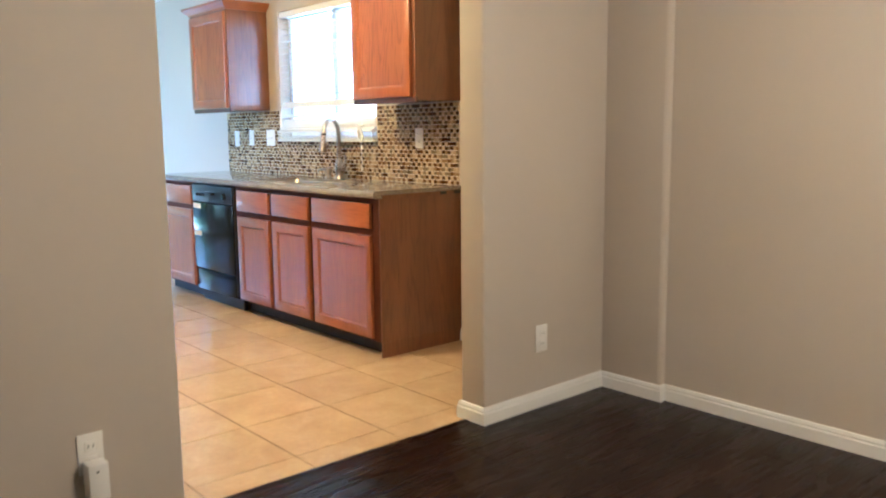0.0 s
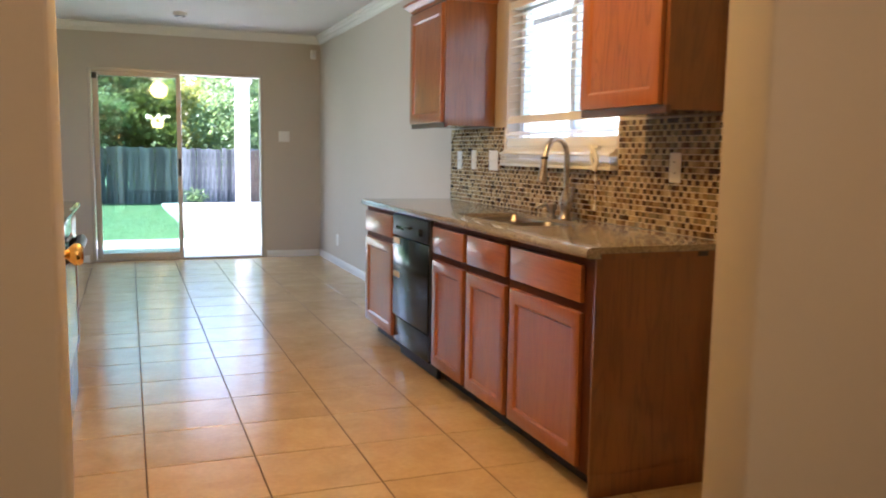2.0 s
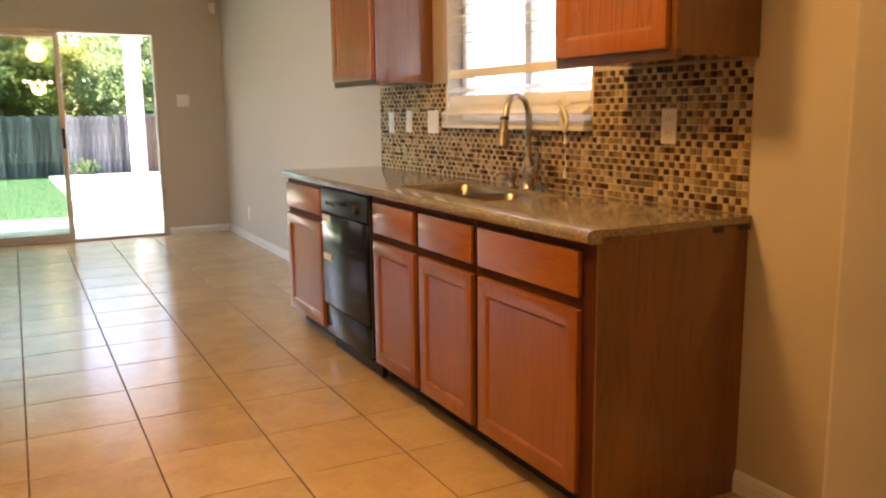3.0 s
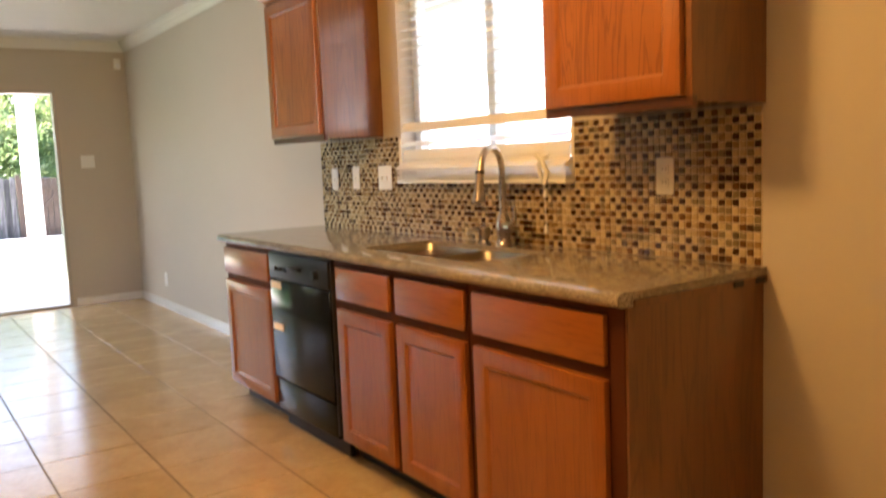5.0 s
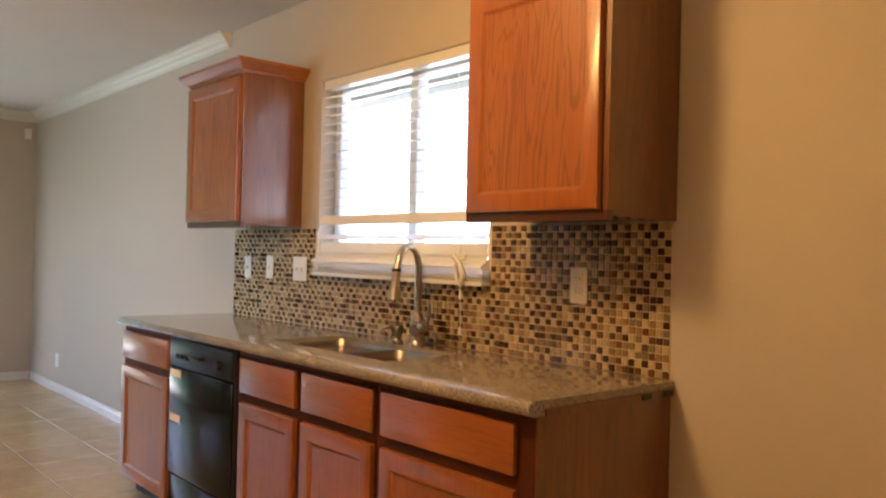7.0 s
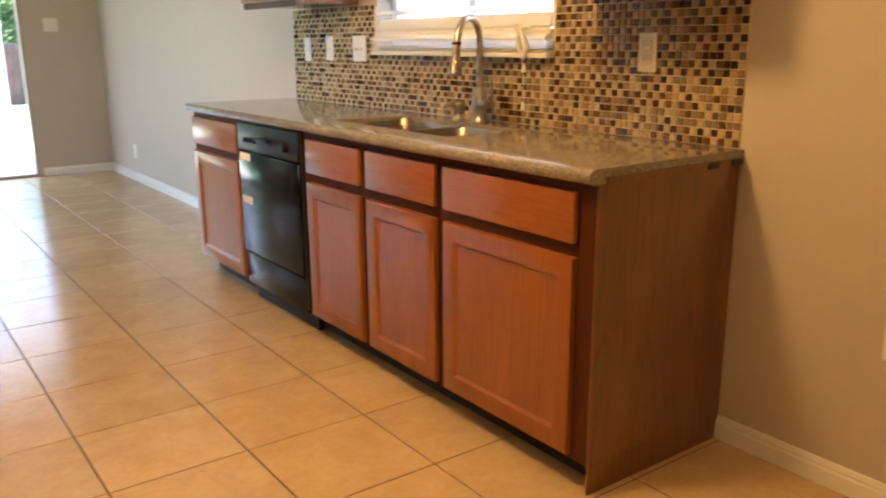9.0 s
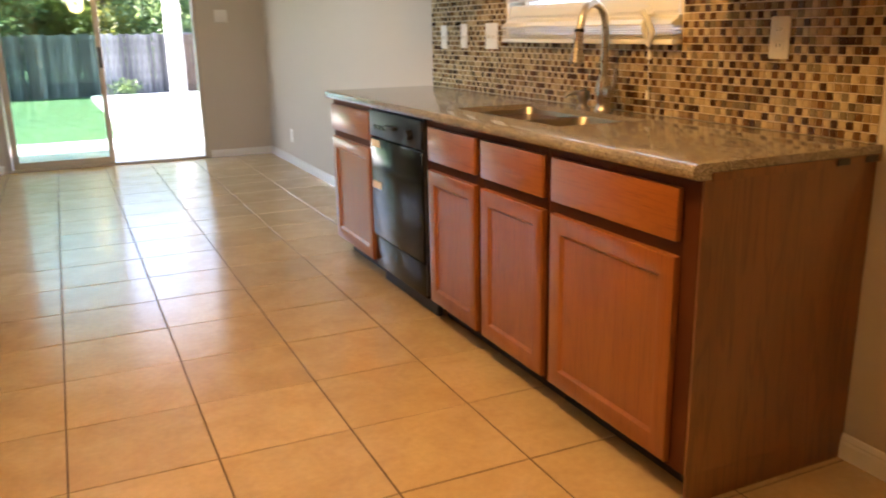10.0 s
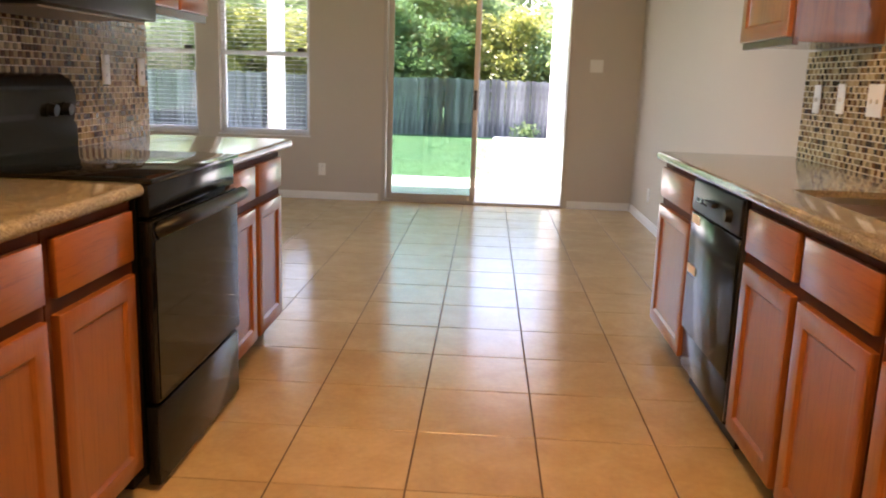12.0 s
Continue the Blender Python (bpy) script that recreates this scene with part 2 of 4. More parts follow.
FENCE = make_fence()
OLD_WOOD = oak("old_gate_wood", (0.03, 0.018, 0.012), (0.085, 0.055, 0.038), (0.13, 0.085, 0.06), "z", 0.8, 50.0, 0.3, 0.0)
CONCRETE = plaster("patio_concrete", (0.58, 0.56, 0.52), 0.4, 0.85)
SIDING = plaster("pale_siding", (0.80, 0.80, 0.80), 0.2, 0.7)
SHINGLE = plaster("roof_shingle", (0.16, 0.15, 0.15), 0.8, 0.9)
POSTW = plaster("post_paint", (0.78, 0.78, 0.78), 0.1, 0.5)


def glow(name, color, strength):
    m = Mat(name, (0.9, 0.88, 0.84), 0.3)
    m.put("Emission Color", (*color, 1)), m.put("Emission Strength", strength)
    return m.m


DOME, BULB = glow("lit_dome", (1, 0.8, 0.55), 1.2), glow("lit_bulb", (1, 0.85, 0.62), 9.0)

# ---- mesh helpers ----


def box(x0, y0, z0, x1, y1, z1, bevel=0.0, seg=1, bm=None):
    """A box, its edges rounded by bevel metres, as a new bmesh or added to one."""
    b = bmesh.new()
    bmesh.ops.create_cube(b, size=1, matrix=Matrix.LocRotScale(((x0 + x1) / 2, (y0 + y1) / 2, (z0 + z1) / 2), None, (x1 - x0, y1 - y0, z1 - z0)))
    if bevel:
        bmesh.ops.bevel(b, geom=b.edges[:], offset=bevel, segments=seg, affect="EDGES", profile=0.5)
    return join(bm, b)


def join(bm, b):
    if bm is None:
        return b
    tmp = bpy.data.meshes.new("tmp")
    b.to_mesh(tmp), b.free()
    bm.from_mesh(tmp)
    bpy.data.meshes.remove(tmp)
    return bm


def cyl(p, q, r0, r1=None, n=20, bm=None):
    """A cylinder or cone from p to q."""
    p, q = Vector(p), Vector(q)
    b = bmesh.new()
    m = Matrix.Translation((p + q) / 2) @ (q - p).to_track_quat("Z", "Y").to_matrix().to_4x4()
    bmesh.ops.create_cone(b, cap_ends=True, segments=n, radius1=r0, radius2=r0 if r1 is None else r1, depth=(q - p).length, matrix=m)
    return join(bm, b)


def tube(points, radii, n=14, bm=None):
    """A tube swept along points."""
    b = bmesh.new()
    pts = [Vector(p) for p in points]
    rings, side = [], None
    for i, p in enumerate(pts):
        d = (pts[min(i + 1, len(pts) - 1)] - pts[max(i - 1, 0)]).normalized()
        if side is None:
            side = d.orthogonal().normalized()
        side = (side - d * side.dot(d)).normalized()
        up, r = d.cross(side), radii[i] if hasattr(radii, "__len__") else radii
        rings.append([b.verts.new(p + (side * math.cos(k * math.tau / n) + up * math.sin(k * math.tau / n)) * r) for k in range(n)])
    for r0, r1 in zip(rings, rings[1:]):
        for k in range(n):
            b.faces.new((r0[k], r0[(k + 1) % n], r1[(k + 1) % n], r1[k]))
    b.faces.new(rings[0][::-1]), b.faces.new(rings[-1])
    return join(bm, b)


def lathe(profile, at, axis=(0, 0, 1), n=28, bm=None):
    """A turned form: (radius, height) pairs round an axis."""
    b = bmesh.new()
    rings = [[b.verts.new((r * math.cos(k * math.tau / n), r * math.sin(k * math.tau / n), h)) for k in range(n)] for r, h in profile]
    for r0, r1 in zip(rings, rings[1:]):
        for k in range(n):
            b.faces.new((r0[k], r0[(k + 1) % n], r1[(k + 1) % n], r1[k]))
    b.faces.new(rings[0][::-1]), b.faces.new(rings[-1])
    bmesh.ops.remove_doubles(b, verts=b.verts[:], dist=1e-5)
    b.transform(Matrix.Translation(at) @ Vector(axis).to_track_quat("Z", "Y").to_matrix().to_4x4())
    return join(bm, b)


def sweep(profile, path, bm=None):
    """A moulding: a profile of (out, up) carried along a level path; out is to the right of the way."""
    b = bmesh.new()
    pts = [Vector(p) for p in path]
    rings = []
    for i, p in enumerate(pts):
        d0 = (pts[i] - pts[i - 1]).normalized() if i else (pts[1] - pts[0]).normalized()
        d1 = (pts[i + 1] - pts[i]).normalized() if i + 1 < len(pts) else d0
        n0, n1 = Vector((d0.y, -d0.x, 0)), Vector((d1.y, -d1.x, 0))
        n = (n0 + n1) / (1 + n0.dot(n1))
        rings.append([b.verts.new(p + n * o + Vector((0, 0, u))) for o, u in profile])
    k = len(profile)
    for r0, r1 in zip(rings, rings[1:]):
        for j in range(k):
            b.faces.new((r0[j], r0[(j + 1) % k], r1[(j + 1) % k], r1[j]))
    b.faces.new(rings[0][::-1]), b.faces.new(rings[-1])
    bmesh.ops.recalc_face_normals(b, faces=b.faces[:])
    return join(bm, b)


def mesh_of(name, bm, material, smooth=None):
    bmesh.ops.recalc_face_normals(bm, faces=bm.faces[:])
    me = bpy.data.meshes.new(name)
    bm.to_mesh(me), bm.free()
    me.materials.append(material)
    if smooth is not None:
        smooth = 24 if smooth <= 40 else smooth
        me.shade_smooth()
        me.set_sharp_from_angle(angle=radians(smooth))
    return me


def part(name, bm, material, parent, label="", smooth=None):
    ob = new(name, mesh_of(name, bm, material, smooth))
    ob.parent = parent
    ob.matrix_parent_inverse = parent.matrix_basis.inverted()
    return tagged(ob, label)


def thing(name, at, label, category, group="", kind=""):
    ob = new(name)
    ob.empty_display_size = 0.1
    ob.matrix_basis = Matrix.Translation(at)
    return tagged(ob, label, category, group, kind)


def solid(name, bm, material, label, category, group="", kind="", smooth=None):
    return tagged(new(name, mesh_of(name, bm, material, smooth)), label, category, group, kind)


def structure(name, bm, material, label, category, smooth=None):
    return solid(name, bm, material, label, category, "", "structure", smooth)


# ---- plan ----
XR, XL, YF, H = 6.526, 3.53, 11.436, 2.505   # kitchen's window wall, range wall, garden wall, ceiling
XN = 0.9                                     # nook's far side wall
YS, YN = 3.40, 3.54                          # wall between dining room and kitchen
JL, JR = 4.355, 5.648                          # its opening
PX, PY = 4.275, 4.69                          # pantry wall and its end
T = 0.15
CT = 0.905                                   # counter top


def wall_y(bm, x0, x1, y0, y1, holes, z1=H):
    """A wall along x with openings (x0, x1, z0, z1)."""
    xs = x0
    for a0, a1, b0, b1 in sorted(holes):
        box(xs, y0, 0, a0, y1, z1, bm=bm)
        if b0 > 0:
            box(a0, y0, 0, a1, y1, b0, bm=bm)
        if b1 < z1:
            box(a0, y0, b1, a1, y1, z1, bm=bm)
        xs = a1
    return box(xs, y0, 0, x1, y1, z1, bm=bm)


def wall_x(bm, y0, y1, x0, x1, holes, z1=H):
    """A wall along y with openings (y0, y1, z0, z1)."""
    ys = y0
    for a0, a1, b0, b1 in sorted(holes):
        box(x0, ys, 0, x1, a0, z1, bm=bm)
        if b0 > 0:
            box(x0, a0, 0, x1, a1, b0, bm=bm)
        if b1 < z1:
            box(x0, a0, b1, x1, a1, z1, bm=bm)
        ys = a1
    return box(x0, ys, 0, x1, y1, z1, bm=bm)


WY0, WY1, WZ0, WZ1 = 5.277, 6.452, 1.17, 2.085        # window over the sink
SX0, SX1, SZ1 = 4.075, 5.875, 2.045                # sliding door
BX0, BX1, BZ0, BZ1 = 2.47, 3.358, 0.625, 2.06      # nook windows
CX0, CX1 = 1.36, 2.248
YB = -4.0

structure("wall_east", wall_x(bmesh.new(), YN, YF, XR, XR + T, [(WY0, WY1, WZ0, WZ1)]), WALL, "greige painted kitchen wall with a window over the sink", "wall")
structure("wall_north", wall_y(bmesh.new(), XN - T, XR + T, YF, YF + T, [(SX0, SX1, 0, SZ1), (BX0, BX1, BZ0, BZ1), (CX0, CX1, BZ0, BZ1)]), WALL,
          "greige painted garden wall with sliding door and windows", "wall")
structure("wall_range", box(XL - 0.12, 4.58, 0, XL, 7.20, H), WALL, "painted wall behind the range", "wall")
structure("wall_pantry", wall_x(bmesh.new(), YN, PY, PX - 0.11, PX, [(3.62, 4.355, 0, 2.03)]), WALL, "painted pantry wall with a door in it", "wall")
structure("wall_pantry_end", box(XL - 0.12, PY - 0.1, 0, PX - 0.111, PY - 0.001, H), WALL, "painted end wall of the pantry", "wall")
structure("wall_nook_south", box(XN, 7.08, 0, XL - 0.121, 7.20, H), WALL, "painted wall of the breakfast nook", "wall")
structure("wall_nook_west", wall_x(bmesh.new(), 7.08, YF, XN - T, XN, [(7.8, 9.6, 0.7, 2.2)]), WALL, "painted side wall of the breakfast nook with a window opening", "wall")
structure("wall_opening_right", box(JR, YS, 0, XR + T, YN, H, 0.012, 3), WALL, "greige painted wall beside the kitchen opening", "wall", 40)
structure("wall_opening_left", box(0.5, YS, 0, JL, YN, H, 0.012, 3), WALL, "greige painted wall beside the kitchen opening", "wall", 40)
bm = box(6.43, 3.077, -0.03, XR + T, YS + 0.03, H + 0.03, 0.022, 4)
box(6.468, YB, 0, XR + T, 3.077, H, bm=bm)
structure("wall_dining_east", bm, WALL, "greige painted dining room wall with a shallow step", "wall", 40)
structure("wall_dining_south", box(0.35, YB - T, 0, XR + T, YB, H), WALL, "painted dining room end wall", "wall")
structure("wall_dining_west", box(0.35, YB, 0, 0.5, YN, H), WALL, "painted dining room side wall", "wall")
structure("wall_pantry_back", box(XL - 0.12, YN, 0, XL, PY - 0.1, H), WALL, "painted back wall of the pantry", "wall")
bm = box(0.35, YB - T, H, XR + T, YN, H + 0.2)
box(XN - T, YN, H, XR + T, YF + T, H + 0.2, bm=bm)
# unseen overhangs added outside the west walls to keep direct sun out
box(XN - T - 1.0, YN + 0.001, H + 0.02, XN - T - 0.001, YF + T, H + 0.19, bm=bm), box(-0.65, YB - T, H + 0.02, 0.349, YN, H + 0.19, bm=bm)
structure("ceiling", bm, CEIL, "white textured ceiling, with unseen eaves added to block the sun", "ceiling")
bm = box(0.35, YB - T, -0.12, XR + T, 3.5, -0.012)
structure("subfloor", bm, FLOOR_GROUT, "floor under the dark planks", "floor")
kitchen_floor = structure("floor", box(XN - T, 3.5, -0.12, XR + T, YF + T, -0.003), FLOOR_GROUT, "dark grout bed of the tiled kitchen floor", "floor")
dining_floor = structure("floor_dining", box(0.5, YB, -0.011, XR, 3.499, -0.004), PLANK, "dark espresso wood floor", "floor")

# baseboards
BASE = ((0, 0), (0.014, 0), (0.014, 0.048), (0.010, 0.054), (0.011, 0.060), (0.006, 0.072), (0, 0.074))
for path, nm in ((((XN, YF, 0), (SX0 - 0.03, YF, 0)), "baseboard"), (((SX1 + 0.03, YF, 0), (XR, YF, 0), (XR, 7.30, 0)), "baseboard"),
                 (((XR, 4.49, 0), (XR, YN, 0), (JR, YN, 0), (JR, YS, 0), (6.43, YS, 0), (6.43, 3.077, 0), (6.468, 3.077, 0), (6.468, YB, 0)), "baseboard"),
                 (((0.5, YS, 0), (JL, YS, 0), (JL, YN, 0), (PX, YN, 0)), "baseboard"), (((PX, 4.43, 0), (PX, PY, 0)), "baseboard")):
    structure(nm, sweep(BASE, path), TRIM, "white painted baseboard", "baseboard", 40)

# crown moulding of the nook
CROWN = ((0, -0.09), (0.010, -0.09), (0.012, -0.079), (0.018, -0.076), (0.030, -0.055), (0.040, -0.048), (0.052, -0.026), (0.062, -0.019), (0.066, -0.008), (0.072, -0.006), (0.072, 0), (0, 0))
structure("crown_moulding", sweep(CROWN, ((XN, YF, H - 0.002), (XR, YF, H - 0.002), (XR, 7.43, H - 0.002))), TRIM, "white crown moulding along the ceiling", "moulding", 40)


# ---- cabinets ----
def panel_door(y0, y1, z0, z1, thick=0.02, rail=0.058):
    """A frame-and-panel door front in the plane x = 0, its face to -x."""
    b = bmesh.new()
    prof = ((0, 0), (0, -thick + 0.005), (0.0015, -thick + 0.0015), (0.005, -thick), (rail - 0.004, -thick), (rail - 0.001, -thick + 0.001), (rail + 0.009, -0.009), (rail + 0.009, -0.003))
    rings = [[b.verts.new((d, y0 + o, z0 + o)), b.verts.new((d, y1 - o, z0 + o)), b.verts.new((d, y1 - o, z1 - o)), b.verts.new((d, y0 + o, z1 - o))] for o, d in prof for d in (d,)]
    for r0, r1 in zip(rings, rings[1:]):
        for k in range(4):
            b.faces.new((r0[k], r0[(k + 1) % 4], r1[(k + 1) % 4], r1[k]))
    return b


def door(parent, y0, y1, z0, z1, x, face, name="door", label="", wood=None):
    """Hangs a panelled door on a cabinet front at x; face -1 looks to -x, 1 to +x."""
    f = panel_door(y0, y1, z0, z1)
    p = box(-0.010, y0 + 0.055, z0 + 0.055, -0.004, y1 - 0.055, z1 - 0.055)
    m = Matrix.Translation((x, 0, 0)) @ Matrix.Diagonal((-face, 1, 1, 1))
    f.transform(m), p.transform(m)
    d = part(name, f, OAK, parent, label, 30)
    part("panel", p, wood or OAK, d)
    return d


def base_cabinet(y0, y1, x_face, x_back, fronts, label, group, side=False):
    """A floor cabinet; fronts: (y0, y1) of each drawer front and the door under it."""
    face = -1 if x_face < x_back else 1
    ob = thing("base_cabinet", ((x_face + x_back) / 2, (y0 + y1) / 2, 0), label, "cabinet", group)
    xf = x_face - face * 0.0
    lo, hi = sorted((xf - face * 0.02, x_back))
    part("body", box(lo, y0 + 0.002, 0.085, hi, y1 - 0.002, CT - 0.04), OAK_SIDE if side else OAK_SHADED, ob)
    lo, hi = sorted((xf, xf - face * 0.02))
    part("face_frame", box(lo, y0 + 0.002, 0.085, hi, y1 - 0.002, CT - 0.041, 0.001), FRAME, ob, "face frame coloured dark for the shade between the fronts")
    lo, hi = sorted((xf - face * 0.075, x_back))
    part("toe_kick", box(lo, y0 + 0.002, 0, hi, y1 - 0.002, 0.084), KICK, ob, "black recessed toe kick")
    for a0, a1 in fronts:
        m = Matrix.Translation((xf, 0, 0)) @ Matrix.Diagonal((-face, 1, 1, 1))
        b = box(-0.02, a0, 0.70, 0, a1, 0.836, 0.005, 2)
        b.transform(m)
        part("drawer_front", b, OAK_H, ob, "", 30)
        door(ob, a0, a1, 0.100, 0.662, xf, face)
    return ob


G = "oak kitchen cabinets"
XC = 5.945
c = base_cabinet(4.497, 5.165, XC, XR - 0.002, ((4.555, 5.125),), "stained oak base cabinet with one door at the run's end", G, True)
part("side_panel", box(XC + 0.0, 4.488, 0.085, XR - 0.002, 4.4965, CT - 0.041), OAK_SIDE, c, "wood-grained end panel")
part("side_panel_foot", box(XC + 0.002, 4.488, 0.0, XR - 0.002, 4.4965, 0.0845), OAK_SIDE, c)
base_cabinet(5.167, 6.098, XC, XR - 0.002, ((5.172, 5.592), (5.640, 6.056)), "stained oak sink cabinet with two doors", G)
base_cabinet(6.745, 7.36, XC, XR - 0.002, ((6.765, 7.345),), "stained oak base cabinet beside the dishwasher", G)
XG = 4.145
base_cabinet(PY + 0.01, 5.14, XG, XL + 0.002, ((4.72, 5.117),), "stained oak base cabinet beside the pantry", G)
base_cabinet(5.142, 5.588, XG, XL + 0.002, ((5.166, 5.562),), "stained oak base cabinet beside the range", G)
base_cabinet(6.37, 7.165, XG, XL + 0.002, ((6.39, 6.72), (6.768, 7.135)), "stained oak base cabinet at the end of the range wall", G)


def upper_cabinet(y0, y1, z0, z1, x_face, x_back, doors, label, crown_path=True):
    face = -1 if x_face < x_back else 1
    ob = thing("wall_cabinet", ((x_face + x_back) / 2, (y0 + y1) / 2, z0), label, "cabinet", "oak wall cabinets")
    lo, hi = sorted((x_face, x_back))
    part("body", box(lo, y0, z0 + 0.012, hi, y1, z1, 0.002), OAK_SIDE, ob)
    part("bottom_rail", box(min(x_face, x_face - face * 0.02) - 0.001, y0 - 0.001, z0, max(x_face, x_face - face * 0.02) + 0.001, y1 + 0.001, z0 + 0.03, 0.002), OAK_SHADED, ob)
    for a0, a1 in doors:
        door(ob, a0, a1, z0 + 0.03, z1 - 0.015, x_face, face, wood=OAK_FIG)
    prof = ((0, 0), (0.006, 0), (0.010, 0.012), (0.028, 0.024), (0.040, 0.040), (0.048, 0.046), (0.048, 0.060), (0, 0.060))
    pth = [(x_back, y1, z1), (x_face, y1, z1), (x_face, y0, z1), (x_back, y0, z1)]
    b = sweep(prof, pth if face < 0 else pth[::-1])
    part("crown", b, OAK_H, ob, "stepped crown along the top", 35)
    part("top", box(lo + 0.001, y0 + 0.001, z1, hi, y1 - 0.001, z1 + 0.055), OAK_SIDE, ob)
    return ob


XU = 6.195
upper_cabinet(6.61, 7.205, 1.368, 2.10, XU, XR - 0.002, ((6.625, 7.19),), "stained oak wall cabinet hung beside the window")
upper_cabinet(4.48, 5.047, 1.368, 2.10, XU, XR - 0.002, ((4.505, 5.032),), "stained oak wall cabinet at the end of the tiles")
upper_cabinet(6.367, 7.06, 1.405, 2.10, XL + 0.33, XL + 0.002, ((6.385, 6.70), (6.72, 7.04)), "stained oak wall cabinet past the range hood")
upper_cabinet(4.71, 5.593, 1.405, 2.10, XL + 0.33, XL + 0.002, ((4.73, 5.14), (5.16, 5.575)), "stained oak wall cabinet before the range hood")


# ---- worktops ----
def bullnose(x0, x1, y0, y1, bm=None, front=-1):
    """A worktop with a rounded front edge."""
    t, z1, n = 0.04, CT, 7
    r = t / 2
    prof = []
    xf, xb = (x0, x1) if front < 0 else (x1, x0)
    s = 1 if front < 0 else -1
    for i in range(n + 1):
        a = math.pi * i / n
        prof.append((xf + s * (r - r * math.sin(a)), z1 - r + r * math.cos(a)))
    prof += [(xb, z1 - t), (xb, z1)]
    b = bmesh.new()
    ra, rb = [b.verts.new((x, y0, z)) for x, z in prof], [b.verts.new((x, y1, z)) for x, z in prof]
    k = len(prof)
    for j in range(k):
        b.faces.new((ra[j], ra[(j + 1) % k], rb[(j + 1) % k], rb[j]))
    b.faces.new(ra), b.faces.new(rb[::-1])
    return join(bm, b)


CX = 5.897
SKX0, SKX1, SKY0, SKY1 = 6.045, 6.395, 5.27, 6.03
top = thing("worktop", ((CX + XR) / 2, 5.9, CT - 0.04), "speckled beige granite worktop with rounded edge", "worktop")
for b in (bullnose(CX, XR - 0.002, 4.478, SKY0), bullnose(CX, XR - 0.002, SKY1, 7.355), bullnose(CX, SKX0, SKY0, SKY1), box(SKX1, SKY0, CT - 0.04, XR - 0.002, SKY1, CT)):
    part("slab", b, GRANITE, top, "", 40)
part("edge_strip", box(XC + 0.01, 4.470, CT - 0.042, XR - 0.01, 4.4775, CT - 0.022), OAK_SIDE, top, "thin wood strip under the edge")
for x in (6.375, 6.478):
    part("tile_scrap", box(x - 0.021, 4.464, CT - 0.040, x + 0.021, 4.4697, CT - 0.023, 0.001), KICK, top, "small dark tile scrap")
w2 = thing("worktop", (3.9, 5.05, CT - 0.04), "speckled granite worktop between pantry and range", "worktop")
part("slab", bullnose(XL + 0.002, 4.185, PY + 0.003, 5.592, None, 1), GRANITE, w2, "", 41)
w2 = thing("worktop", (3.9, 6.7, CT - 0.04), "speckled granite worktop past the range", "worktop")
part("slab", bullnose(XL + 0.002, 4.185, 6.368, 7.27, None, 1), GRANITE, w2, "", 41)


# ---- sink and tap ----
def bowl(x0, x1, y0, y1, depth):
    """An open bowl with rounded corners and a drain."""
    b = bmesh.new()
    def ring(inset, z, r):
        pts = []
        for cx, cy, a0 in ((x1 - inset - r, y1 - inset - r, 0), (x0 + inset + r, y1 - inset - r, 90), (x0 + inset + r, y0 + inset + r, 180), (x1 - inset - r, y0 + inset + r, 270)):
            for k in range(6):
                a = radians(a0 + 18 * k)
                pts.append(b.verts.new((cx + r * math.cos(a), cy + r * math.sin(a), z)))
        return pts
    rings = [ring(0, CT - 0.012, 0.05), ring(0.004, CT - 0.02, 0.05), ring(0.010, CT - depth + 0.03, 0.05), ring(0.035, CT - depth, 0.04)]
    k = len(rings[0])
    for r0, r1 in zip(rings, rings[1:]):
        for j in range(k):
            b.faces.new((r0[j], r0[(j + 1) % k], r1[(j + 1) % k], r1[j]))
    b.faces.new(rings[-1])
    return b


sink = thing("sink", ((SKX0 + SKX1) / 2, (SKY0 + SKY1) / 2, CT - 0.2), "double-bowl brushed steel sink set in the granite", "sink")
part("bowl", bowl(SKX0 - 0.004, SKX1 + 0.004, 5.60, SKY1 + 0.004, 0.20), STEEL_D, sink, "", 50)
part("bowl", bowl(SKX0 - 0.004, SKX1 - 0.045, SKY0 - 0.004, 5.575, 0.17), STEEL_D, sink, "", 50)
part("divider", box(SKX0 + 0.004, 5.574, CT - 0.06, SKX1 - 0.004, 5.602, CT - 0.014, 0.006, 2), STEEL_D, sink, "", 40)
part("back_ledge", box(SKX1 - 0.046, SKY0 + 0.002, CT - 0.06, SKX1 - 0.002, 5.573, CT - 0.016, 0.004, 2), STEEL_D, sink, "", 40)
for y in (5.80, 5.42):
    part("drain", lathe(((0.0, 0), (0.04, 0), (0.045, 0.003), (0.03, 0.004), (0.0, 0.001)), (6.2, y, CT - (0.199 if y > 5.6 else 0.169))), STEEL, sink, "", 40)

FX, FY = 6.44, 5.583
tap = thing("tap", (FX, FY, CT), "brushed nickel pull-down kitchen tap with a high arc", "tap")
part("base", lathe(((0.034, 0), (0.034, 0.006), (0.028, 0.014), (0.024, 0.03), (0.027, 0.05), (0.031, 0.075), (0.028, 0.10), (0.02, 0.125), (0.018, 0.13), (0.0, 0.13)), (FX, FY, CT)), STEEL, tap, "", 50)
DX, DY = -0.94, -0.34
arc = [(0, 0, 0.12), (0, 0, 0.28)] + [(0.076 * (1 - math.cos(radians(q))), 0, 0.305 + 0.082 * math.sin(radians(q))) for q in range(0, 166, 15)] + [(0.158, 0, 0.298)]
pts = [(FX + DX * p[0], FY + DY * p[0], CT + p[2]) for p in arc]
